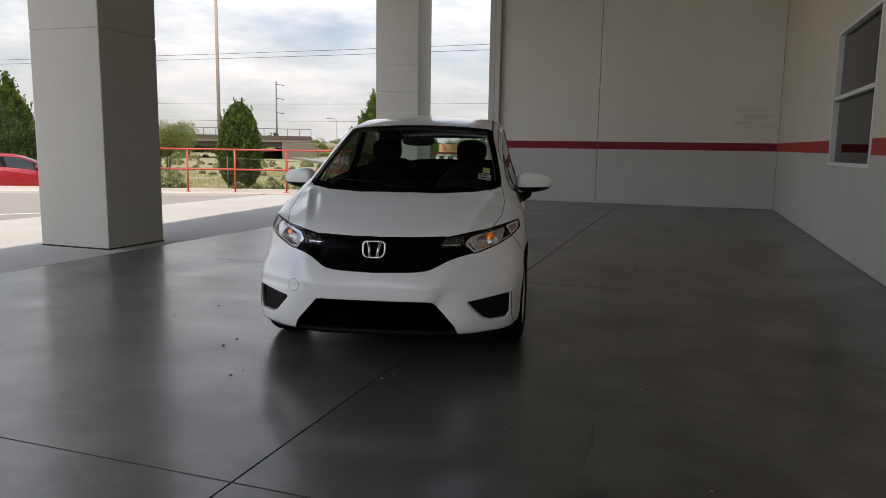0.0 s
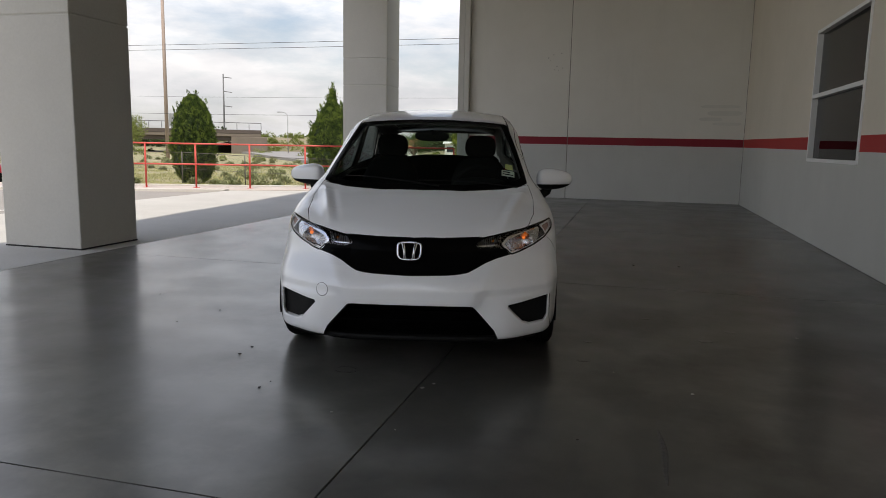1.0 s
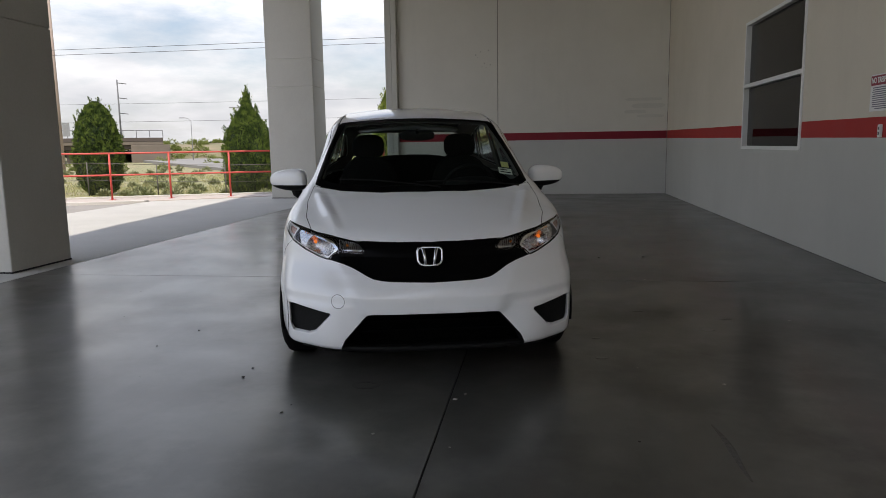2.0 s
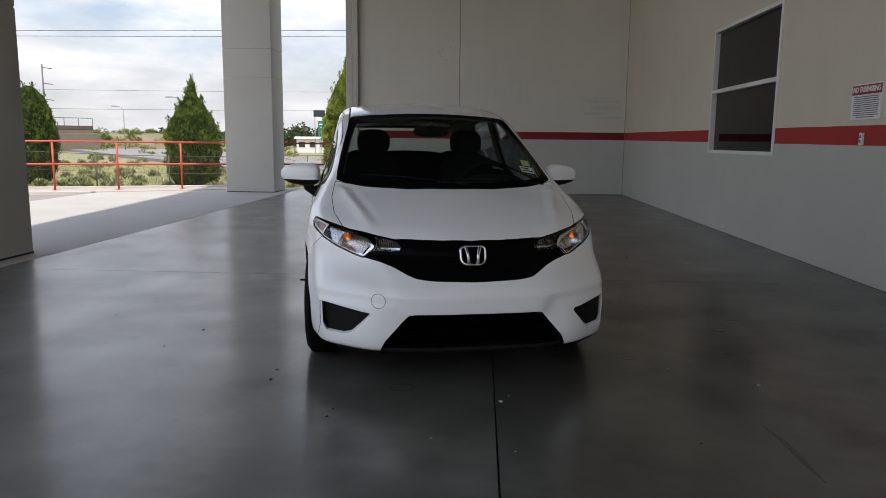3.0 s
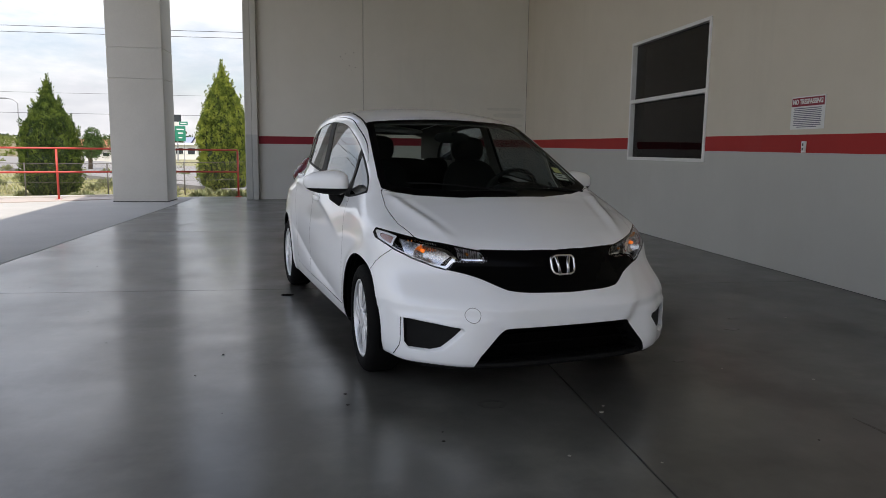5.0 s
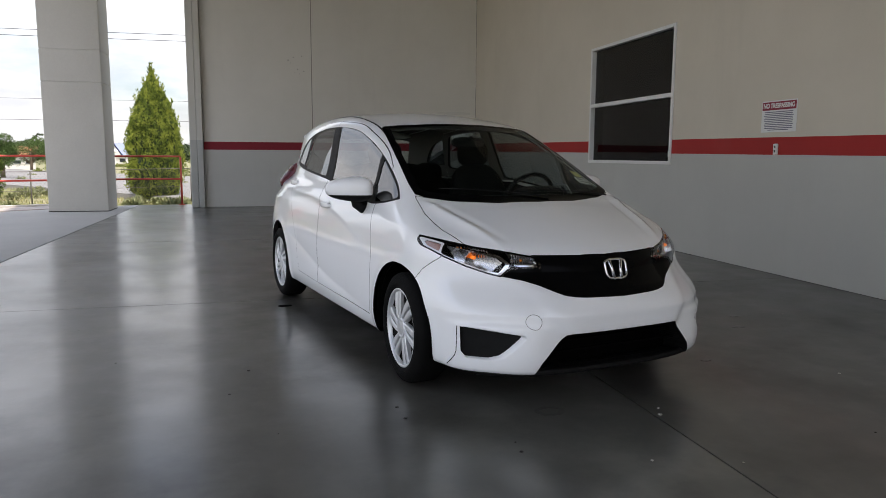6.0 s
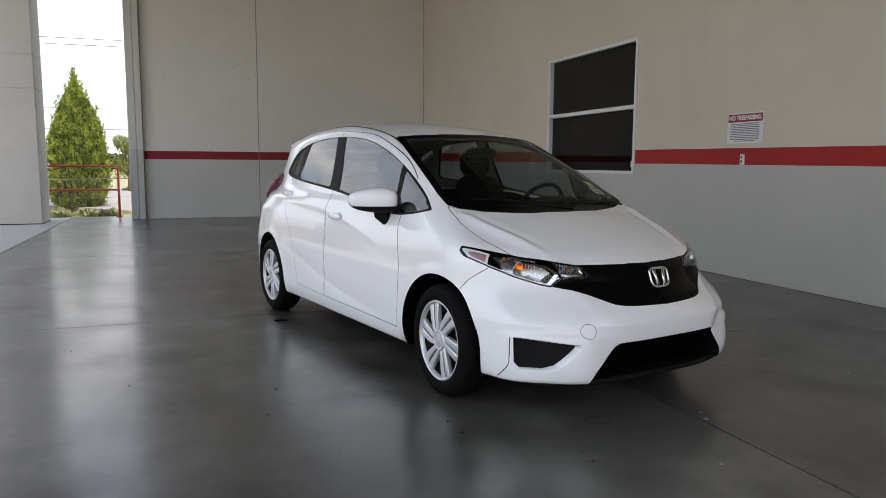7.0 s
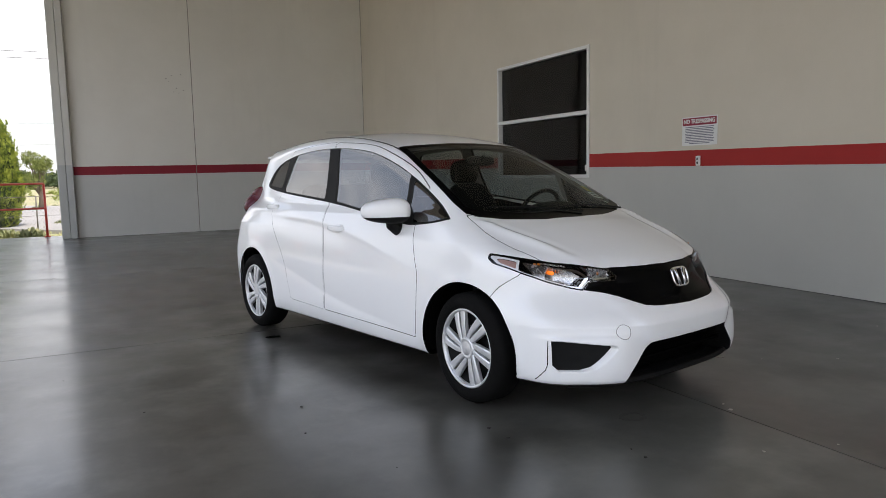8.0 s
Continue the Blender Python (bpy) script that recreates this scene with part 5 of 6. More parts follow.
grille, skin = cutter(front_poly([(-1, 0.733), (0, 0.733), (0.215, 0.736), (0.372, 0.738), (0.42, 0.735), (0.56, 0.645), (0.53, 0.640), (0.46, 0.626), (0.40, 0.606), (0.34, 0.578), (0.30, 0.562), (0.25, 0.555), (0.20, 0.552), (0, 0.548), (-1, 0.548)]), skin)
hood, skin = cutter(top_poly([(-1, 0.07), (0, 0.157), (0.2, 0.178), (0.375, 0.233), (0.48, 0.285), (0.61, 0.40), (0.645, 0.445), (0.685, 0.60), (0.695, 0.80), (0.672, 0.98), (0.62, 0.935), (0.5, 0.862), (0.25, 0.772), (0, 0.748), (-1, 0.748)]), skin, GAP)
mouth_pts = [(-1, 0.397), (0.30, 0.397), (0.335, 0.392), (0.45, 0.262), (0.472, 0.215), (0.472, 0.1), (-1, 0.1)]
mouth, skin = cutter(front_poly(mouth_pts), skin)
pocket_pts = [(0.755, 0.419), (0.73, 0.419), (0.526, 0.394), (0.521, 0.380), (0.606, 0.288), (0.645, 0.272), (0.733, 0.272), (0.752, 0.30)]
pocket, skin = cutter(front_poly(pocket_pts, 0.004, 0.45), skin)

# bumper, doors, tail lamps
bumper, skin = cutter(side_poly([(-0.2, 0.05), (0.70, 0.05), (0.66, 0.54), (0.627, 0.592), (0.578, 0.652), (0.486, 0.716), (0.44, 0.78), (-0.2, 0.78)], 0, -1), skin, GAP)
TAIL = [(3.79, 1.01), (3.84, 0.93), (4.3, 0.90), (4.3, 1.14), (3.77, 1.13)]
tail, skin = cutter(side_poly(TAIL, 0.008, 0.40), skin)
tail_rise = np.clip(-side_poly(TAIL, 0.008, 0.40)(tail[0]) / 0.07, 0, 1)[:, None] ** 0.6  # the lens stands proud of the body
tail_lens = (tail[0] + tail_rise * 0.062 * skin_normals(tail[0]), tail[1])
front_door, skin = cutter(side_poly(soft([(1.245, 0.285), (2.30, 0.302), (2.282, 0.68), (2.335, 0.90), (2.375, 1.05), (2.462, 1.458), (2.02, 1.432), (1.75, 1.362), (1.47, 1.246), (1.315, 1.145), (1.322, 0.95), (1.24, 0.72), (1.205, 0.64)]), 0, 0.4), skin, 0.004)
rear_door, skin = cutter(side_poly(soft([(2.309, 0.302), (2.80, 0.315), (2.835, 0.45), (2.93, 0.66), (3.10, 0.82), (3.215, 0.96), (3.225, 1.10), (3.135, 1.415), (2.75, 1.455), (2.472, 1.459), (2.385, 1.05), (2.344, 0.90), (2.291, 0.68)]), 0, 0.4), skin, 0.0022)
roof_seam = spline([(1.6, 0.565), (2.2, 0.535), (3.0, 0.52), (3.75, 0.485)])
moulding, skin = cutter(lambda v: np.maximum.reduce([np.abs(v[:, 0] - roof_seam(v[:, 1])) - 0.007, 1.25 - v[:, 2], v[:, 1] - 3.72]), skin)

# shell and panels
panel("body_shell", both_halves(skin), M_CARWHITE, car)
panel("hood", both_halves(hood), M_CARWHITE, car)
bumper_ob = panel("front_bumper", both_halves(bumper), M_CARWHITE, car)
panel("underbody", both_halves(under), M_BLACKMATT, car, "black underbody")
panel("windscreen", both_halves(glass_ws), M_SCREEN, car, "slightly green windscreen glass").visible_shadow = False
panel("windscreen_surround", both_halves(frit), M_BLACKGLOSS, car, "black cowl and windscreen edge")
panel("rear_screen", both_halves(glass_rear), M_REARGLASS, car, "lightly tinted rear screen").visible_shadow = False
for mirror in (False, True):
    flip = other_side if mirror else (lambda k: k)
    door = panel("front_door", flip(front_door), M_CARWHITE, car)
    rdoor = panel("rear_door", flip(rear_door), M_CARWHITE, car)
    panel("window_surround", flip(surround), M_BLACKMATT, car, "black window surround")
    panel("mirror_patch", flip(sunk(sail, 0.002)), M_BLACKMATT, car, "black patch behind the mirror")
    panel("roof_moulding", flip(sunk(moulding, 0.004)), M_BLACKMATT, car, "black roof moulding")
    for key, piece in panes.items():
        pane = panel(key, flip(sunk(piece, 0.004)), M_DARKGLASS if "quarter" in key else M_SIDEGLASS, car, "dark tinted side glass" if "quarter" in key else "tinted side glass")
        pane.visible_shadow = False
        nrm = skin_normals(np.array([tuple(k.co) for k in pane.data.vertices]))
        nrm = 0.18 * nrm + 0.82 * nrm.mean(0)
        pane.data.normals_split_custom_set_from_vertices([tuple(k) for k in nrm / np.linalg.norm(nrm, axis=1, keepdims=True)])
    panel("tail_lamp", flip(tail_lens), M_TAIL, car, "red tail lamp", False)
sv, sf, base = [], [], 0
for ring in seams:
    v, f = both_halves(sunk(ring, 0.006))
    sv.append(v)
    sf += [tuple(i + base for i in q) for q in f]
    base += len(v)
mesh("panel_seams", np.concatenate(sv), sf, M_SEAM, car, True, "dark seams between the panels")

# cabin lining, set a little inside the skin and open at the glass
lining = (np.concatenate([p[0] for p in (skin, front_door, rear_door, surround, frit)]), [])
base = 0
for p in (skin, front_door, rear_door, surround, frit):
    lining[1].extend(tuple(i + base for i in q) for q in p[1])
    base += len(p[0])
lining, _ = split(*lining, np.maximum(0.95 - lining[0][:, 1], 0.30 - lining[0][:, 2]))
low, high = split(*lining, lining[0][:, 2] - 1.03)
panel("cabin_lining", both_halves(sunk(low, 0.05)), M_CABIN, car, "dark cabin lining", False)
panel("headliner", both_halves(sunk(high, 0.022)), M_LINER, car, "grey headliner and pillars", False)


# ---- front details
def superform(c, r, e=2.6, nu=20, nv=28, warp=None):
    """A rounded block: a superellipsoid about c, shaped by warp."""
    verts, faces = [], []
    for i in range(nu + 1):
        p = math.pi * (i / nu - 0.5)
        for k in range(nv):
            a = 2 * math.pi * k / nv
            f = lambda t: math.copysign(abs(t) ** (2 / e), t)
            v = [f(math.cos(p)) * f(math.cos(a)), f(math.cos(p)) * f(math.sin(a)), f(math.sin(p))]
            v = warp(*v) if warp else v
            verts.append((c[0] + r[0] * v[0], c[1] + r[1] * v[1], c[2] + r[2] * v[2]))
    for i in range(nu):
        for k in range(nv):
            faces.append((i * nv + k, i * nv + (k + 1) % nv, (i + 1) * nv + (k + 1) % nv, (i + 1) * nv + k))
    return np.array(verts), faces


def recess(piece, field, depth, rim, along=(0.0, 1.0, 0.0)):
    """Sinks the middle of a piece behind its rim, with a steep wall between."""
    v, f = piece
    inner, wall = split(v, f, field(v) + rim)
    back = inner[0] + np.array(along) * depth
    # the wall: the rim strip drawn down to the sunken middle
    d = np.clip(-field(wall[0]) / rim, 0, 1)[:, None]
    return (back, inner[1]), (wall[0] + np.array(along) * depth * np.where(d > 0.97, 1.0, d * d * 0.35), wall[1])


def on_nose(x, z):
    """The skin's y at the front for a given x and z."""
    a, b = -0.2, 1.0
    for _ in range(40):
        m = (a + b) / 2
        if body_field(np.array([x]), np.array([m]), np.array([z]))[0] < 0:
            b = m
        else:
            a = m
    return (a + b) / 2


inner, wall = recess(finer(mouth), front_poly(mouth_pts), 0.16, 0.012)
panel("lower_intake", both_halves(inner), M_SEAM, bumper_ob, "dark lower air intake", False)
panel("intake_wall", both_halves(wall), M_BLACKMATT, bumper_ob, "black intake surround", False)
bm = bmesh.new()
add_box(bm, (-0.40, 0.075, 0.285), (0.40, 0.10, 0.297), 0.003)
add_box(bm, (-0.37, 0.075, 0.335), (0.37, 0.10, 0.347), 0.003)
part("intake_bar", bm, M_SEAM, bumper_ob, "black intake bars")
bm = bmesh.new()
lip = [(x, float(nose_plan(abs(x))) + 0.035, 0.205 if abs(x) < 0.5 else 0.198) for x in np.linspace(-0.68, 0.68, 41)]
add_tube(bm, lip, 0.015, 8)
part("front_lip", bm, M_BLACKMATT, bumper_ob, "black plastic front lip", True)
# black slab added to lower the underside and deepen the shade below it
tray = superform((0, 2.02, 0.178), (0.62, 1.88, 0.036), 7.0, 12, 40)
mesh("undertray", *tray, M_SEAM, car, True, "black tray under the body")
for s in (1, -1):
    flip = other_side if s < 0 else (lambda k: k)
    inner, wall = recess(finer(pocket, 2), front_poly(pocket_pts, 0.004, 0.45), 0.040, 0.007)
    pk = panel("fog_pocket", flip(inner), M_BLACKMATT, bumper_ob, "black grained fog lamp blank", False)
    panel("pocket_wall", flip(wall), M_CARWHITE, pk, "white painted edge of the pocket", False)
    bm = bmesh.new()
    for k in range(4):
        z = 0.292 + 0.026 * k
        pts = [(s * x, float(nose_plan(x)) + 0.042, z) for x in np.linspace(0.63 - 0.022 * k, 0.715, 6)]
        add_tube(bm, pts, 0.005, 6)
    part("pocket_rib", bm, M_BLACKMATT, pk, "", True)
    bm = bmesh.new()
    ring = []
    for k in range(25):
        a = 2 * math.pi * k / 24
        x, z = 0.482 + 0.034 * math.cos(a), 0.456 + 0.034 * math.sin(a)
        ring.append((-x, on_nose(x, z) - 0.0005, z))
    if s > 0:
        add_tube(bm, ring, 0.0013, 5, False)
        part("tow_cover", bm, M_LINER, bumper_ob, "round tow hook cover outline", True)
    else:
        bm.free()

# grille panel with a chrome emblem of plain shapes
grille_ob = panel("grille", both_halves(sunk(grille, 0.006)), M_BLACKGLOSS, car, "gloss black grille panel")
GY = 0.070
bm = bmesh.new()
n_e, ring = 40, []
for k in range(n_e + 1):
    a = 2 * math.pi * k / n_e
    c, s_ = math.cos(a), math.sin(a)
    x = 0.062 * math.copysign(abs(c) ** 0.5, c) * (1 + 0.10 * s_)
    z = 0.044 * math.copysign(abs(s_) ** 0.5, s_)
    ring.append((x - 0.012, GY - 0.01 + 0.35 * z, 0.674 + z))
add_tube(bm, ring, 0.0062, 8, False)
for s in (1, -1):
    add_tube(bm, [(s * 0.022 - 0.012, GY - 0.012 - 0.35 * 0.040, 0.674 - 0.040), (s * 0.026 - 0.012, GY - 0.012, 0.674), (s * 0.036 - 0.012, GY - 0.012 + 0.35 * 0.040, 0.674 + 0.040)], [0.010, 0.008, 0.010], 8)
part("emblem", bm, M_CHROME, grille_ob, "chrome emblem of plain bars in a ring", True)

# headlamps: clear lens, dark housing, bright bowl under a row of facets, ribbed turn lamp, framed side marker
bowl_poly = [(0.705, 0.765), (0.60, 0.745), (0.530, 0.722), (0.507, 0.697), (0.545, 0.652), (0.60, 0.662), (0.69, 0.698)]
turn_poly = [(0.488, 0.747), (0.38, 0.727), (0.365, 0.69), (0.47, 0.692)]
marker_poly = [(0.508, 0.706), (0.496, 0.745), (0.518, 0.790), (0.60, 0.808), (0.668, 0.82), (0.64, 0.778), (0.585, 0.734)]


def lens_y(x, z):
    return float(nose_plan(x) + nose_rise(z) + 0.07 * nose_sweep(z) * min(1.0, x / 0.35) ** 1.5)


BOWL = (0.612, lens_y(0.612, 0.706) + 0.085, 0.706)


def drop_back(piece, depth):
    v, f = piece
    way = np.array([-0.35, 0.93, -0.05])
    return v + way * depth, f


def facet_row(xs, z0, z1, half, deep, s, tilt=0.0):
    """Upright facets side by side behind the lens."""
    bm = bmesh.new()
    for n, x in enumerate(xs):
        a, b = z0(x), z1(x)
        y = lens_y(x, (a + b) / 2) + deep
        v = [bm.verts.new((s * (x + dx + k * tilt), y + dy, z)) for k, z in ((0, a), (1, b)) for dx, dy in ((-half, 0.006), (0, 0), (half, 0.006), (0, 0.02))]
        for f in ((0, 1, 5, 4), (1, 2, 6, 5), (2, 3, 7, 6), (3, 0, 4, 7), (4, 5, 6, 7), (3, 2, 1, 0)):
            bm.faces.new([v[i] for i in f])
    return bm


for s in (1, -1):
    flip = other_side if s < 0 else (lambda k: k)
    unit = panel("headlamp", flip(drop_back(lamp, 0.115)), M_SEAM, car, "clear headlamp with a dark housing", False)
    panel("lens", flip(lamp), M_LENS, unit, "clear lens").visible_shadow = False
    edge, _ = cutter(lambda v: -(lamp_field(v) + 0.008), lamp)
    panel("lens_edge", flip(sunk(edge, 0.002)), M_BLACKGLOSS, unit, "black lens edge", False)
    _, trim_in = cutter(lambda v: -(lamp_field(v) + 0.009), lamp)
    trim, _ = cutter(lambda v: -(lamp_field(v) + 0.0125), trim_in)
    trim, _ = split(*trim, np.maximum(trim[0][:, 2] - (0.715 + 0.42 * np.maximum(trim[0][:, 0] - 0.55, 0)), 0.50 - trim[0][:, 0]))
    panel("lens_trim", flip(sunk(trim, 0.004)), M_MARKER, unit, "bright line along the lower edge", False)
    for key, pts, deep, lab in (("reflector", bowl_poly, 0.035, "bright main reflector"), ("turn_reflector", turn_poly, 0.055, "faceted turn reflector")):
        got, _ = cutter(front_poly(pts, 0.004), lamp)
        v, f = drop_back(got, deep)
        depth = np.clip(-poly_sdf(got[0][:, 0], got[0][:, 2], pts, 0.004) / 0.045, 0, 1)[:, None]
        v = v + np.array([-0.2, 0.95, 0]) * 0.02 * (1 - (1 - depth) ** 2)
        if key == "reflector":
            # parabolic bowl about the bulb, its facets stepped
            gx, gz = np.meshgrid(np.arange(0.495, 0.722, 0.003), np.arange(0.64, 0.782, 0.004), indexing="ij")
            u, w = gx - BOWL[0], gz - BOWL[2]
            back = BOWL[1] - (u * u + w * w) / (4 * 0.028)
            front = nose_plan(gx) + nose_rise(gz) + 0.07 * nose_sweep(gz) + 0.014
            gv = np.stack([gx, np.maximum(back, front) , gz], -1).reshape(-1, 3)
            gi = np.arange(gx.size).reshape(gx.shape)
            gf = [tuple(q) for q in np.stack([gi[:-1, :-1], gi[1:, :-1], gi[1:, 1:], gi[:-1, 1:]], -1).reshape(-1, 4).tolist()]
            (v, f), _ = split(gv, gf, poly_sdf(gv[:, 0], gv[:, 2], pts, 0.004))
        ref = panel(key, flip((v, f)), M_REFLECT if key == "reflector" else M_CHROME, unit, lab, False)
        rim, _ = cutter(lambda k: np.abs(poly_sdf(k[:, 0], k[:, 2], pts, 0.004)) - (0.007 if key == "reflector" else 0.003), lamp)
        panel(key + "_bezel", flip(drop_back(rim, deep - 0.012)), M_CHROME, ref, "bright bezel", False)
        if key == "turn_reflector":
            part("turn_ribs", facet_row(np.linspace(0.388, 0.474, 9), lambda x: 0.694, lambda x: 0.728 + 0.15 * (x - 0.38), 0.0022, 0.02, s, 0.004), M_REFLECT, ref, "fine upright ribs")
            part("turn_bulb", tube_bm([(s * 0.438, lens_y(0.43, 0.715) + 0.045, 0.714), (s * 0.434, lens_y(0.43, 0.715) + 0.022, 0.712)], [0.008, 0.006], 12), M_AMBER, ref, "amber turn bulb", True)
    part("upper_facets", facet_row(np.linspace(0.560, 0.640, 9), lambda x: 0.712 + 0.16 * (x - 0.55), lambda x: 0.752 + 0.20 * (x - 0.55), 0.0024, 0.050, s), M_REFLECT, unit, "upright chrome facets")
    # the bulb's amber reflection, put into the colour of two facets
    part("bulb_glow_facets", facet_row((0.660, 0.674), lambda x: 0.722 + 0.2 * (x - 0.66), lambda x: 0.770, 0.0022, 0.030, s), M_AMBER, unit, "facets coloured amber for the bulb's reflection")
    bm = bmesh.new()
    add_tube(bm, [(s * (BOWL[0] + 0.004), BOWL[1] - 0.004, BOWL[2] + 0.014), (s * (BOWL[0] + 0.004), BOWL[1] - 0.028, BOWL[2] + 0.014), (s * (BOWL[0] + 0.004), BOWL[1] - 0.036, BOWL[2] + 0.014)], [0.009, 0.010, 0.006], 12)
    part("bulb", bm, M_BULB, unit, "glowing amber bulb", True)
    # side marker: white frame, pale lens in it
    frame_field = lambda v: np.maximum(poly_sdf(v[:, 1], v[:, 2], marker_poly, 0.002), lamp_field(v) + 0.008)
    got, _ = cutter(frame_field, lamp)
    pale, ring_ = split(*got, frame_field(got[0]) + 0.009)
    mk = panel("side_marker", flip(sunk(ring_, 0.010)), M_MARKER, unit, "white-framed side marker", False)
    panel("marker_lens", flip(sunk(pale, 0.014)), M_PINK, mk, "pale pinkish reflector", False)


for s in (1, -1):
    line = [(0.764, 0.420), (0.765, 0.38), (0.765, 0.34), (0.765, 0.30), (0.768, 0.275), (0.775, 0.245), (0.779, 0.222)]
    part("wing_groove", tube_bm([(s * x, on_nose(x, z), z) for x, z in line], 0.0022, 6), M_SEAM, bumper_ob, "dark groove beside the fog lamp blank", True)


# ---- mirrors, handles, wipers
for s in (1, -1):
    mirror_ob = new("door_mirror")
    mirror_ob.parent = car
    shape = superform((s * 0.89, 1.45, 1.012), (0.13, 0.08, 0.072), 2.7, 22, 32, lambda x, y, z: (x, y * (1 - 0.25 * s * x) + 0.55 * s * x, z * (1 - 0.22 * s * x)))
    lowr, upr = split(*shape, shape[0][:, 2] - 0.978)
    mesh("mirror_cap", *upr, M_CARWHITE, mirror_ob, True)
    mesh("mirror_base", *lowr, M_BLACKMATT, mirror_ob, True, "black lower mirror shell")
    bm = bmesh.new()
    add_tube(bm, [(s * 0.85, 1.45, 0.965), (s * 0.835, 1.46, 0.925), (s * 0.805, 1.46, 0.898), (s * 0.755, 1.46, 0.915)], [0.032, 0.036, 0.036, 0.03], 10)
    part("mirror_foot", bm, M_BLACKMATT, mirror_ob, "black mirror foot", True)
    gl = superform((s * 0.89, 1.515, 1.012), (0.105, 0.006, 0.058), 3.0, 8, 20)
    mesh("mirror_glass", *gl, M_CHROME, mirror_ob, True, "mirror glass")
    for hy, hz in ((2.14, 0.872), (3.24, 0.985)):
        w = float(body_side(np.array([hy]), np.array([hz]))[0])
        hv, hf = superform((s * (w + 0.016), hy, hz), (0.013, 0.105, 0.019), 3.0, 10, 24)
        hv[:, 0] -= s * 0.012 * ((hv[:, 1] - hy) / 0.105) ** 2
        hd = mesh("door_handle", hv, hf, M_CARWHITE, car, True, "white door handle")
        cup = superform((s * (w - 0.004), hy - 0.035, hz - 0.002), (0.008, 0.055, 0.032), 2.2, 8, 20)
        mesh("handle_recess", *cup, M_CARWHITE, hd, True, "shallow recess behind the handle")

for x0, x1, y0, y1 in ((0.10, -0.52, 0.80, 0.97), (0.60, -0.04, 0.90, 0.865)):
    bm = bmesh.new()
    pts = []
    for k in range(9):
        a = k / 8
        x = x0 + (x1 - x0) * a
        y = y0 + (y1 - y0) * a
        z = float(top_line(y - 0.2 * x * x)) - float(crown(y)) * x * x
        pts.append((x, y, z + 0.010))
    add_tube(bm, pts, [0.006] + [0.0045] * 7 + [0.003], 6)
    part("wiper", bm, M_BLACKMATT, car, "black wiper arm", True)

# stickers low on the driver's side of the windscreen
M_YELLOW = mottled("pale_yellow_paper", (0.62, 0.58, 0.22), (0.68, 0.64, 0.28), 20, 0.7, 0.0)


def on_screen(x, y, lift):
    return (x, y, float(top_line(y - 0.2 * x * x)) - float(crown(y)) * x * x + lift)


for key, x0, x1, y0, y1, mat in (("sticker", 0.50, 0.585, 1.035, 1.10, M_LINE), ("inspection_sticker", 0.525, 0.575, 1.115, 1.175, M_YELLOW)):
    bm = bmesh.new()
    lo_q = [bm.verts.new(on_screen(x, y, -0.012)) for x, y in ((x0, y0), (x1, y0), (x1, y1), (x0, y1))]
    hi_q = [bm.verts.new(on_screen(x, y, -0.010)) for x, y in ((x0, y0), (x1, y0), (x1, y1), (x0, y1))]
    bm.faces.new(lo_q)
    bm.faces.new(hi_q)
    for k in range(4):
        bm.faces.new((lo_q[k], lo_q[(k + 1) % 4], hi_q[(k + 1) % 4], hi_q[k]))
    stk = part(key, bm, mat, car, "paper sticker inside the windscreen")
    if key == "sticker":
        for r in range(2):
            bm = bmesh.new()
            ya = y0 + 0.012 + 0.026 * r
            q = [bm.verts.new(on_screen(x, y, -0.0085)) for x, y in ((x0 + 0.008, ya), (x1 - 0.008 - 0.02 * r, ya), (x1 - 0.008 - 0.02 * r, ya + 0.010), (x0 + 0.008, ya + 0.010))]
            bm.faces.new(q)
            part("print_bar", bm, M_SEAM, stk)

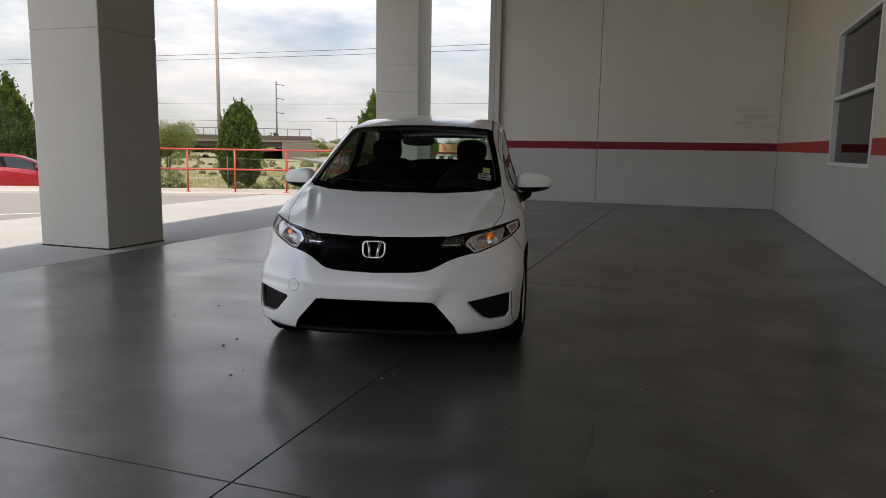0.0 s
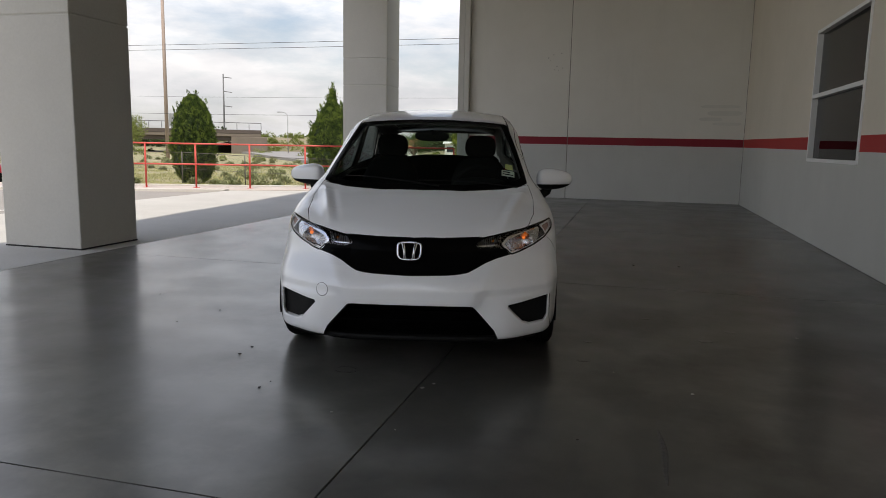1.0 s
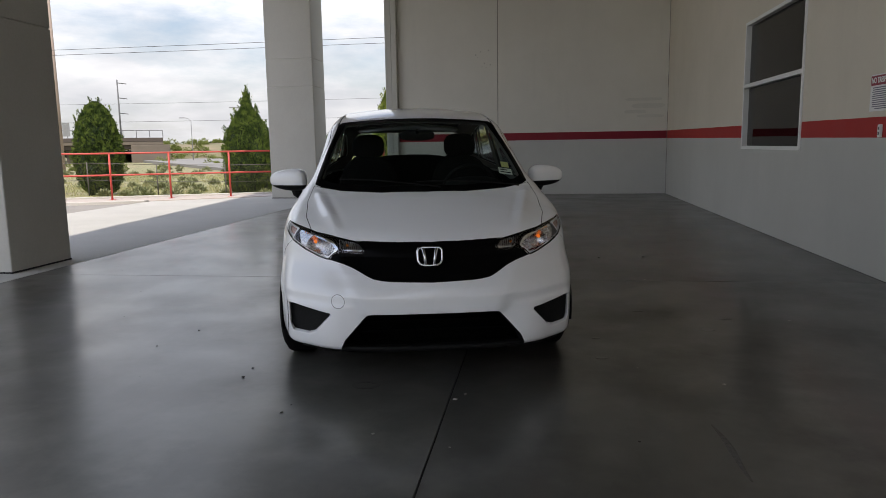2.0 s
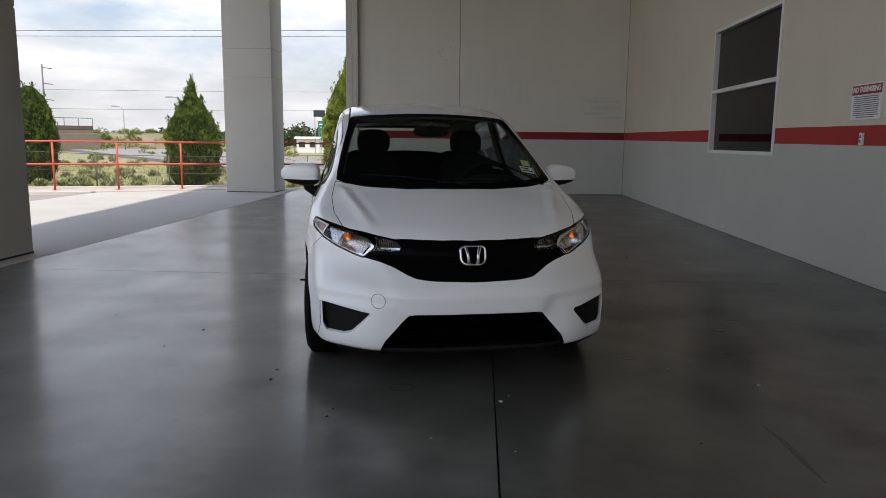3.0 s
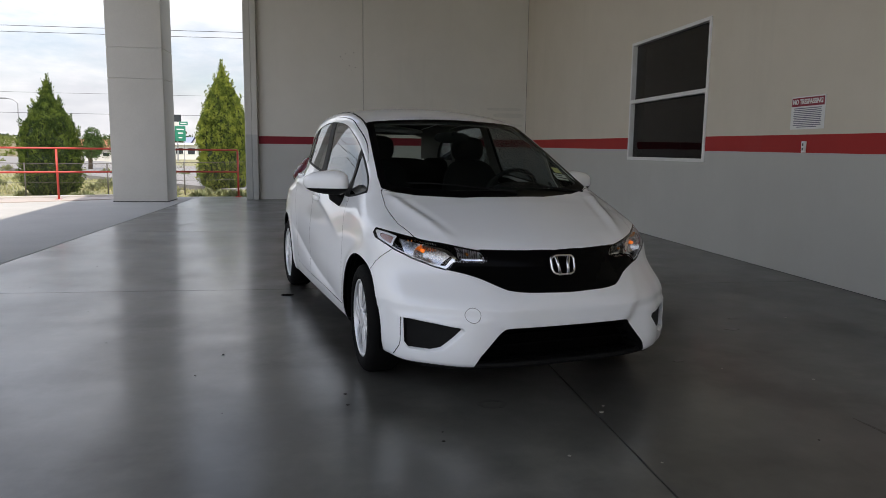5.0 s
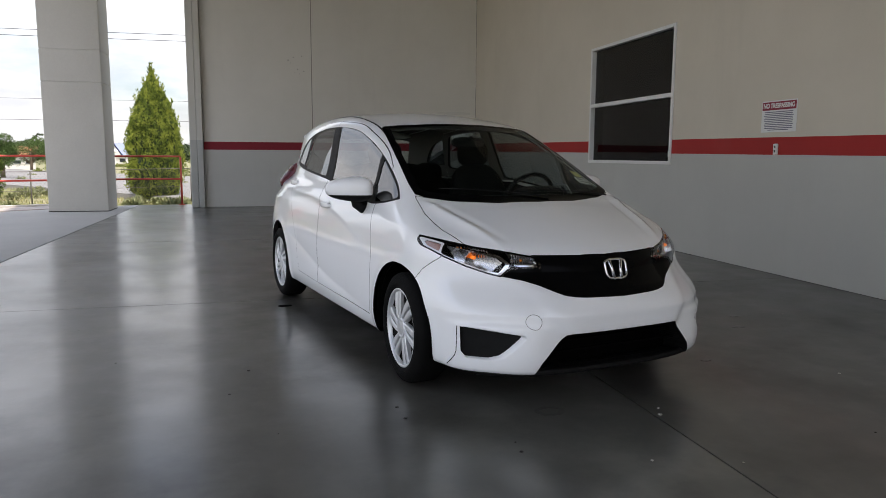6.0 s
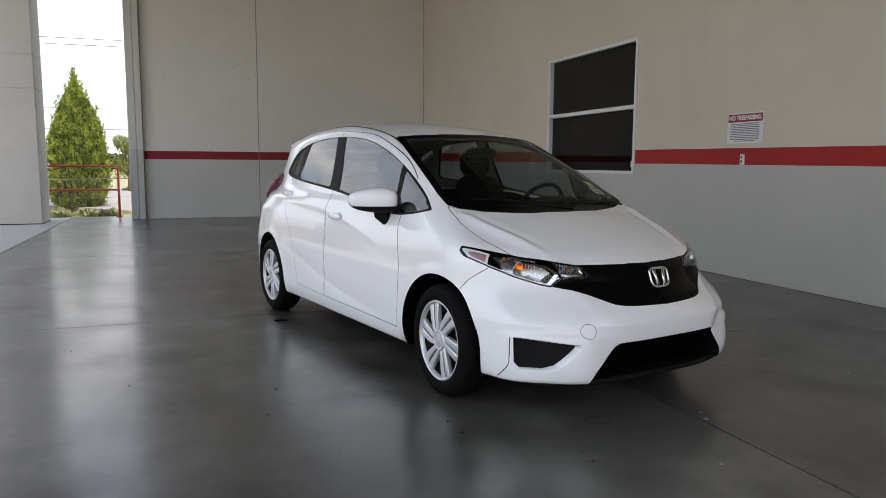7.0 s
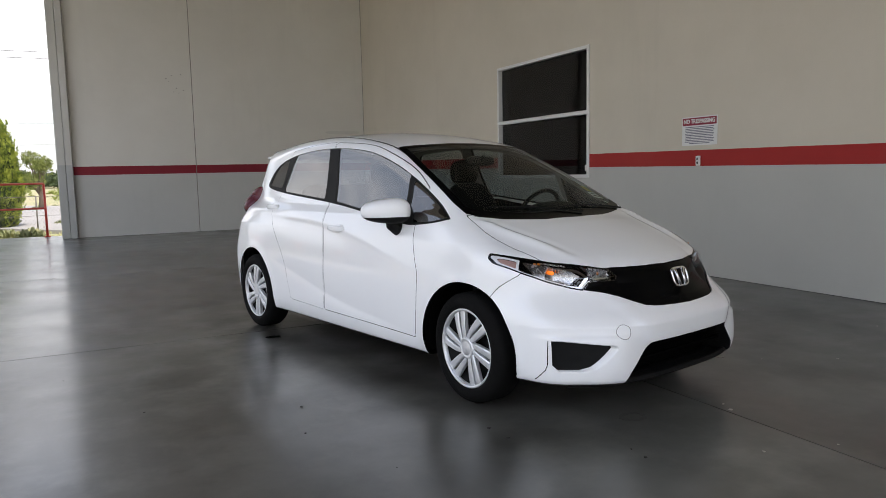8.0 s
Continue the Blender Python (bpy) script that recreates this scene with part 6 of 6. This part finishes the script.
# ---- wheels: tyre, wheel cover with paired blades
for hub in (HUB_F, HUB_R):
    for s in (1, -1):
        wheel = new("wheel")
        wheel.parent = car
        wheel.location = (s * 0.745, hub, HUB_Z)
        wheel.rotation_euler = (radians(15 if hub == HUB_F else -24), 0, radians(-3.0 if hub == HUB_F else 0))
        o = s
        tyre = lathe([(-o * 0.085, 0.19), (-o * 0.095, 0.235), (-o * 0.085, 0.28), (-o * 0.06, 0.297), (o * 0.055, 0.297), (o * 0.076, 0.287), (o * 0.092, 0.262), (o * 0.097, 0.238), (o * 0.088, 0.216), (o * 0.072, 0.208), (o * 0.05, 0.206)], 64)
        part("tyre", tyre, M_TYRE, wheel, "black tyre", True)
        part("rim", lathe([(o * 0.02, 0.0), (o * 0.02, 0.06), (o * 0.03, 0.17), (o * 0.06, 0.205)], 40), M_BLACKMATT, wheel, "dark steel rim behind the cover", True)
        cover = lathe([(o * 0.060, 0.196), (o * 0.080, 0.199), (o * 0.086, 0.206), (o * 0.084, 0.213), (o * 0.070, 0.216)], 64)
        part("cover_ring", cover, M_COVER, wheel, "silver cover ring", True)
        part("cover_hub", lathe([(o * 0.055, 0.062), (o * 0.078, 0.058), (o * 0.083, 0.052), (o * 0.083, 0.044), (o * 0.079, 0.040), (o * 0.081, 0.036), (o * 0.084, 0.0)], 40), M_COVER, wheel, "round silver hub", True)
        for k in range(12):
            pair, off = k // 2, (1 if k % 2 else -1)
            base_a = 2 * math.pi * pair / 6
            ea, ta = (math.cos(base_a), math.sin(base_a)), (-math.sin(base_a), math.cos(base_a))
            bm = bmesh.new()
            rows = []
            for r, lean, half in ((0.040, 0.012, 0.0110), (0.075, 0.0195, 0.0145), (0.12, 0.0235, 0.0170), (0.165, 0.0265, 0.0195), (0.199, 0.0290, 0.0218)):
                side_step = off * lean + o * 0.024 * (1 - 0.35 * r / 0.2)
                c, t = (r * ea[0] + side_step * ta[0], r * ea[1] + side_step * ta[1]), ta
                x_top = 0.081 - 0.006 * ((r - 0.1) / 0.09) ** 2
                rows.append([bm.verts.new((o * x, c[0] + t[0] * w, c[1] + t[1] * w)) for x, w in ((0.055, -half), (x_top - 0.004, -half), (x_top, -half * 0.6), (x_top, half * 0.6), (x_top - 0.004, half), (0.055, half))])
            for a_, b_ in zip(rows, rows[1:]):
                for i in range(5):
                    bm.faces.new((a_[i], a_[i + 1], b_[i + 1], b_[i]))
            bm.faces.new(rows[0])
            bm.faces.new(rows[-1])
            part("cover_blade", bm, M_COVER, wheel, "", False)
        # wheel housing
        liner_bm = bmesh.new()
        a0, rows = radians(-12), []
        for k in range(25):
            a = a0 + (math.pi + radians(24)) * k / 24
            y, z = hub + (ARCH + 0.004) * math.cos(a), HUB_Z + (ARCH + 0.004) * math.sin(a)
            rows.append([liner_bm.verts.new((s * x, y, z)) for x in (0.50, 0.825 if hub == HUB_F else 0.765)])
        for a_, b_ in zip(rows, rows[1:]):
            liner_bm.faces.new((a_[0], a_[1], b_[1], b_[0]))
        liner_bm.faces.new([r[0] for r in rows])
        part("wheel_housing", liner_bm, M_SEAM, car, "dark wheel housing")

# ---- cabin
def seat(x, y, parent, headrests=((0, 0.0),), wide=0.25, name="front_seat", low=0.0):
    st = new(name)
    st.parent = parent
    cush = superform((x, y + 0.02, 0.52), (wide, 0.27, 0.10), 3.4)
    mesh("cushion", *cush, M_CLOTH, st, True)
    back = superform((x, y + 0.34, 0.82), (wide, 0.085, 0.33), 3.2, 20, 28, lambda a, b, c: (a * (1 - 0.16 * max(c, 0)), b + 1.15 * c, c))
    mesh("backrest", *back, M_CLOTH, st, True)
    for dx, dy in headrests:
        hv, hf = superform((x + dx, y + 0.47 + dy, 1.225 - low), (0.125, 0.055, 0.095), 2.8)
        hr = mesh("headrest", hv, hf, M_CLOTH, st, True)
        for k in (-0.05, 0.05):
            part("headrest_post", tube_bm([(x + dx + k, y + 0.45 + dy, 1.08 - low), (x + dx + k, y + 0.47 + dy, 1.20 - low)], 0.006, 6), M_CHROME, hr)
    return st


seat(0.36, 1.72, car)
seat(-0.36, 1.72, car)
seat(0.0, 2.62, car, ((0.42, 0.02), (-0.42, 0.02)), 0.60, "rear_bench", 0.17)
dash = superform((0, 1.05, 0.84), (0.66, 0.30, 0.135), 3.2, 20, 36, lambda a, b, c: (a, b + 0.12 * a * a, c))
dash_ob = mesh("dashboard", *dash, M_CABIN, car, True, "black dashboard")
hood_d = superform((0.36, 1.27, 0.965), (0.19, 0.12, 0.055), 2.4)
mesh("instrument_hood", *hood_d, M_CABIN, dash_ob, True)
bm = bmesh.new()
ring = []
tilt = Matrix.Rotation(radians(-62), 4, "X")
for k in range(33):
    a = 2 * math.pi * k / 32
    ring.append(Vector((0.36, 1.42, 0.93)) + tilt @ Vector((0.185 * math.cos(a), 0.185 * math.sin(a), 0)))
add_tube(bm, ring, 0.015, 10, False)
wheel_s = part("steering_wheel", bm, M_CABIN, car, "black steering wheel", True)
hubv = superform((0.36, 1.40, 0.92), (0.075, 0.035, 0.065), 2.4)
mesh("airbag_cover", *hubv, M_CABIN, wheel_s, True)
for s in (1, -1):
    arm = tube_bm([Vector((0.36, 1.42, 0.93)) + tilt @ Vector((s * 0.06, 0, -0.02)), Vector((0.36, 1.42, 0.93)) + tilt @ Vector((s * 0.18, 0.0, 0))], 0.014, 8)
    part("spoke", arm, M_CABIN, wheel_s, "", True)
rv = superform((0.0, 1.60, 1.30), (0.125, 0.02, 0.036), 2.8)
mir = mesh("rear_view_mirror", *rv, M_CABIN, car, True, "black rear view mirror")
part("mirror_stem", tube_bm([(0, 1.60, 1.31), (0, 1.56, 1.335)], 0.012, 8), M_CABIN, mir)
part("cabin_floor", box_bm((-0.70, 0.95, 0.26), (0.70, 3.75, 0.32), 0.01), M_CABIN, car, "dark cabin floor")
part("bulkhead", box_bm((-0.66, 0.90, 0.26), (0.66, 0.95, 0.92), 0.01), M_CABIN, car, "dark bulkhead")
part("load_cover", box_bm((-0.60, 3.05, 0.93), (0.60, 3.75, 0.95), 0.005), M_CABIN, car, "dark load cover")

# lip spoiler at the end of the roof
sp = superform((0, 3.80, 1.412), (0.52, 0.16, 0.026), 3.0, 12, 40, lambda a, b, c: (a, b - 0.42 * a * a, c - 0.55 * b - 1.2 * a * a))
mesh("roof_spoiler", *sp, M_CARWHITE, car, True)


# ---- small things of the bay
M_SIGNWHITE = mottled("sign_white", (0.70, 0.70, 0.69), (0.76, 0.76, 0.75), 6, 0.5, 0.0)
M_SIGNRED = mottled("sign_red", (0.22, 0.010, 0.028), (0.27, 0.014, 0.035), 6, 0.5, 0.0)
M_INK = shader("print_ink", 0.7, 0.0, (0.17, 0.17, 0.22))[0]
SX = WALL_X - 0.002
sign = thing("warning_sign", "white no trespassing sign with a red heading on the wall", "sign")
part("plate", box_bm((SX - 0.004, 6.900, 1.468), (SX, 7.415, 1.79), 0.002), M_SIGNWHITE, sign)
part("heading_band", box_bm((SX - 0.0075, 6.912, 1.694), (SX - 0.0045, 7.403, 1.778)), M_SIGNRED, sign, "red heading band")
cu = bpy.data.curves.new("heading_text", "FONT")
cu.offset = 0.0022
cu.body, cu.size, cu.extrude, cu.align_x, cu.align_y = "NO TRESPASSING", 0.066, 0.0008, "CENTER", "CENTER"
tmp = bpy.data.objects.new("heading_tmp", cu)
scene.collection.objects.link(tmp)
bpy.context.view_layer.update()
me = bpy.data.meshes.new_from_object(tmp.evaluated_get(bpy.context.evaluated_depsgraph_get()))
bpy.data.objects.remove(tmp)
me.materials.clear()
me.materials.append(M_SIGNWHITE)
wide = max(v.co.x for v in me.vertices) - min(v.co.x for v in me.vertices)
for v in me.vertices:
    v.co.x *= 0.455 / wide
    v.co = Vector((SX - 0.0085 - v.co.z, 7.158 - v.co.x, 1.736 + v.co.y))
head = new("heading_text", me)
head.parent = sign
rng = random.Random(7)
for r in range(11):
    z = 1.678 - 0.0182 * r
    half = rng.uniform(0.20, 0.222) if r < 10 else 0.15
    part("text_bar", box_bm((SX - 0.0062, 7.158 - half, z - 0.0085), (SX - 0.0042, 7.158 + half, z)), M_INK, sign)

outlet = thing("wall_outlet", "small white outlet plate under the sign", "outlet")
part("cover", box_bm((SX - 0.022, 7.133, 1.238), (SX, 7.190, 1.350), 0.006), M_ALU, outlet)
for z in (1.272, 1.316):
    part("socket", box_bm((SX - 0.0255, 7.150, z - 0.012), (SX - 0.0225, 7.173, z + 0.014), 0.002), M_LINER, outlet)

# floor: dark patch plate, crumbs, oil marks
M_OIL = mottled("oil_stain", (0.022, 0.020, 0.017), (0.060, 0.056, 0.048), 40, 0.32, 0.05)


def blot(name, x, y, r, seed, mat, label, category, thick=0.003):
    rng = random.Random(seed)
    bm = bmesh.new()
    n = 22
    ring_lo, ring_hi = [], []
    for k in range(n):
        a = 2 * math.pi * k / n
        q = r * (1 + 0.35 * noise.noise((math.cos(a) * 1.5, math.sin(a) * 1.5, seed)) + rng.uniform(-0.06, 0.06))
        ring_lo.append(bm.verts.new((x + q * math.cos(a), y + 0.6 * q * math.sin(a), 0.0)))
        ring_hi.append(bm.verts.new((x + q * 0.94 * math.cos(a), y + 0.57 * q * math.sin(a), thick)))
    bm.faces.new(ring_hi)
    for k in range(n):
        bm.faces.new((ring_lo[k], ring_lo[(k + 1) % n], ring_hi[(k + 1) % n], ring_hi[k]))
    return tagged(part(name, bm, mat), label, category)


for x, y, r, seed, lab in ((-0.48, 4.47, 0.050, 2, "small dark oil stain on the floor"), (-0.48, 4.90, 0.045, 3, "small dark oil stain on the floor"), (0.26, 5.16, 0.075, 6, "dark oil smear on the floor"), (0.44, 5.46, 0.05, 9, "small dark oil stain on the floor"), (-0.12, 5.67, 0.06, 13, "brownish oil stain on the floor")):
    blot("oil_stain", x, y, 0.7 * r, seed, M_OIL, lab, "stain", 0.0015)
bm = bmesh.new()
for k in range(40):
    a0, a1 = 2 * math.pi * k / 40, 2 * math.pi * (k + 1) / 40
    quad = []
    for a, q in ((a0, 0.62), (a1, 0.62), (a1, 1.0), (a0, 1.0)):
        rr = 0.075 * q * (1 + 0.2 * noise.noise((2 * math.cos(a), 2 * math.sin(a), 4 * q)))
        quad.append((-1.73 + rr * math.cos(a), 3.89 + 0.8 * rr * math.sin(a)))
    lo_q, hi_q = [bm.verts.new((x, y, 0.0)) for x, y in quad], [bm.verts.new((x, y, 0.0007)) for x, y in quad]
    bm.faces.new(hi_q)
    bm.faces.new((lo_q[0], lo_q[1], hi_q[1], hi_q[0]))
    bm.faces.new((lo_q[2], lo_q[3], hi_q[3], hi_q[2]))
tagged(part("oil_ring", bm, M_OIL), "dark oily ring mark on the floor before the car", "stain")
blot("floor_patch", -2.90, 6.60, 0.052, 4, M_SEAM, "small dark tar patch on the floor", "patch", 0.005)
M_CRUMB = mottled("crumb", (0.35, 0.33, 0.30), (0.5, 0.48, 0.44), 20, 0.9, 0.3)
rng = random.Random(11)
M_DIRT = mottled("dirt_crumb", (0.03, 0.028, 0.025), (0.06, 0.055, 0.05), 20, 0.9, 0.3)
spots = [(0.42, 2.98, 1, 0.014), (-1.24, 3.72, 1, 0.025), (-1.20, 3.80, 1, 0.016), (-2.425, 3.945, 0, 0.034), (-2.435, 4.10, 0, 0.030), (-3.143, 4.87, 0, 0.030), (-3.23, 4.48, 0, 0.024), (-2.03, 3.47, 0, 0.026), (-2.02, 3.57, 0, 0.018), (-0.21, 8.12, 0, 0.05), (0.26, 8.19, 0, 0.05), (-3.0, 3.9, 0, 0.012), (-3.9, 5.2, 0, 0.02), (-4.3, 6.1, 0, 0.016), (-4.9, 8.2, 0, 0.02), (0.1, 6.9, 1, 0.018), (0.5, 7.3, 1, 0.016), (1.2, 4.5, 1, 0.014), (-0.3, 4.3, 1, 0.010), (-4.4, 9.6, 0, 0.02), (-5.1, 7.1, 0, 0.014), (0.10, 4.06, 1, 0.020), (0.86, 5.44, 1, 0.022), (-1.545, 3.27, 1, 0.016), (-1.197, 3.167, 1, 0.012), (-0.42, 3.3, 0, 0.02), (-3.6, 7.4, 0, 0.012)]
for x, y, pale, r in spots:
    bm = bmesh.new()
    bmesh.ops.create_icosphere(bm, subdivisions=1, radius=(0.5 if pale else 0.32) * r)
    for v in bm.verts:
        v.co = Vector((x + v.co.x * rng.uniform(0.7, 1.3), y + v.co.y * rng.uniform(0.7, 1.3), max(0.0, 0.12 * r + v.co.z * 0.35)))
    tagged(part("floor_crumb", bm, M_CRUMB if pale else M_DIRT), "small crumb of dirt lying on the floor", "debris", group="crumbs on the floor")

# pale dry scuff across the slab
bm = bmesh.new()
lo_q, hi_q = [], []
for k in range(13):
    u = k / 12
    x, y = -0.085 + 0.03 * u + 0.008 * math.sin(5 * u), 3.52 - 0.54 * u
    half = 0.004 + 0.010 * math.sin(math.pi * u) * (1 + 0.5 * noise.noise((7 * u, 2.0, 1.0)))
    lo_q.append((bm.verts.new((x - half, y, 0.0)), bm.verts.new((x + half, y, 0.0))))
    hi_q.append((bm.verts.new((x - 0.6 * half, y, 0.0012)), bm.verts.new((x + 0.6 * half, y, 0.0012))))
for k in range(12):
    bm.faces.new((hi_q[k][0], hi_q[k][1], hi_q[k + 1][1], hi_q[k + 1][0]))
    bm.faces.new((lo_q[k][0], hi_q[k][0], hi_q[k + 1][0], lo_q[k + 1][0]))
    bm.faces.new((hi_q[k][1], lo_q[k][1], lo_q[k + 1][1], hi_q[k + 1][1]))
M_DRY = mottled("dry_scuff", (0.05, 0.048, 0.042), (0.14, 0.136, 0.12), 45, 0.75, 0.2)
tagged(part("floor_scuff", bm, M_DRY), "pale dry scuff streak on the concrete floor", "scuff")

# ---- parked red car by the lot
red_car = thing("red_car", "red parked car beyond the asphalt lot", "car", pose(-21.35, 21.12, ground_z(-21.35, 21.12) + 0.0, 0, 0, 139.0))
M_CARRED = car_paint("red_car_paint", (0.34, 0.008, 0.018))
whole = [skin, hood, front_door, rear_door, bumper, lamp, grille, mouth, pocket, tail, moulding]
rv_, rf_, base = [], [], 0
for v, f in whole:
    rv_.append(v)
    rf_ += [tuple(i + base for i in q) for q in f]
    base += len(v)
panel("body", both_halves((np.concatenate(rv_), rf_)), M_CARRED, red_car)
panel("windscreen", both_halves(screen), M_DARKWIN, red_car, "dark windscreen")
for mirror in (False, True):
    flip = other_side if mirror else (lambda k: k)
    for key, piece in panes.items():
        panel(key, flip(piece), M_DARKWIN, red_car, "dark side glass")
    panel("window_surround", flip(surround), M_BLACKMATT, red_car, "black window surround")
    s = -1 if mirror else 1
    mv, mf = superform((s * 0.9, 1.36, 1.03), (0.12, 0.08, 0.07), 2.7)
    mesh("door_mirror", mv, mf, M_CARRED, red_car, True)
    for hub in (HUB_F, HUB_R):
        wheel = new("wheel")
        wheel.parent = red_car
        wheel.location = (s * 0.745, hub, HUB_Z)
        part("tyre", lathe([(-s * 0.09, 0.2), (-s * 0.08, 0.29), (s * 0.07, 0.297), (s * 0.09, 0.27), (s * 0.09, 0.21), (s * 0.05, 0.2)], 40), M_TYRE, wheel, "", True)
        part("rim", lathe([(s * 0.03, 0.0), (s * 0.06, 0.03), (s * 0.03, 0.1), (s * 0.075, 0.205)], 30), M_BLACKMATT, wheel, "dark alloy rim", True)
panel("underbody", both_halves(under), M_BLACKMATT, red_car, "black underbody")
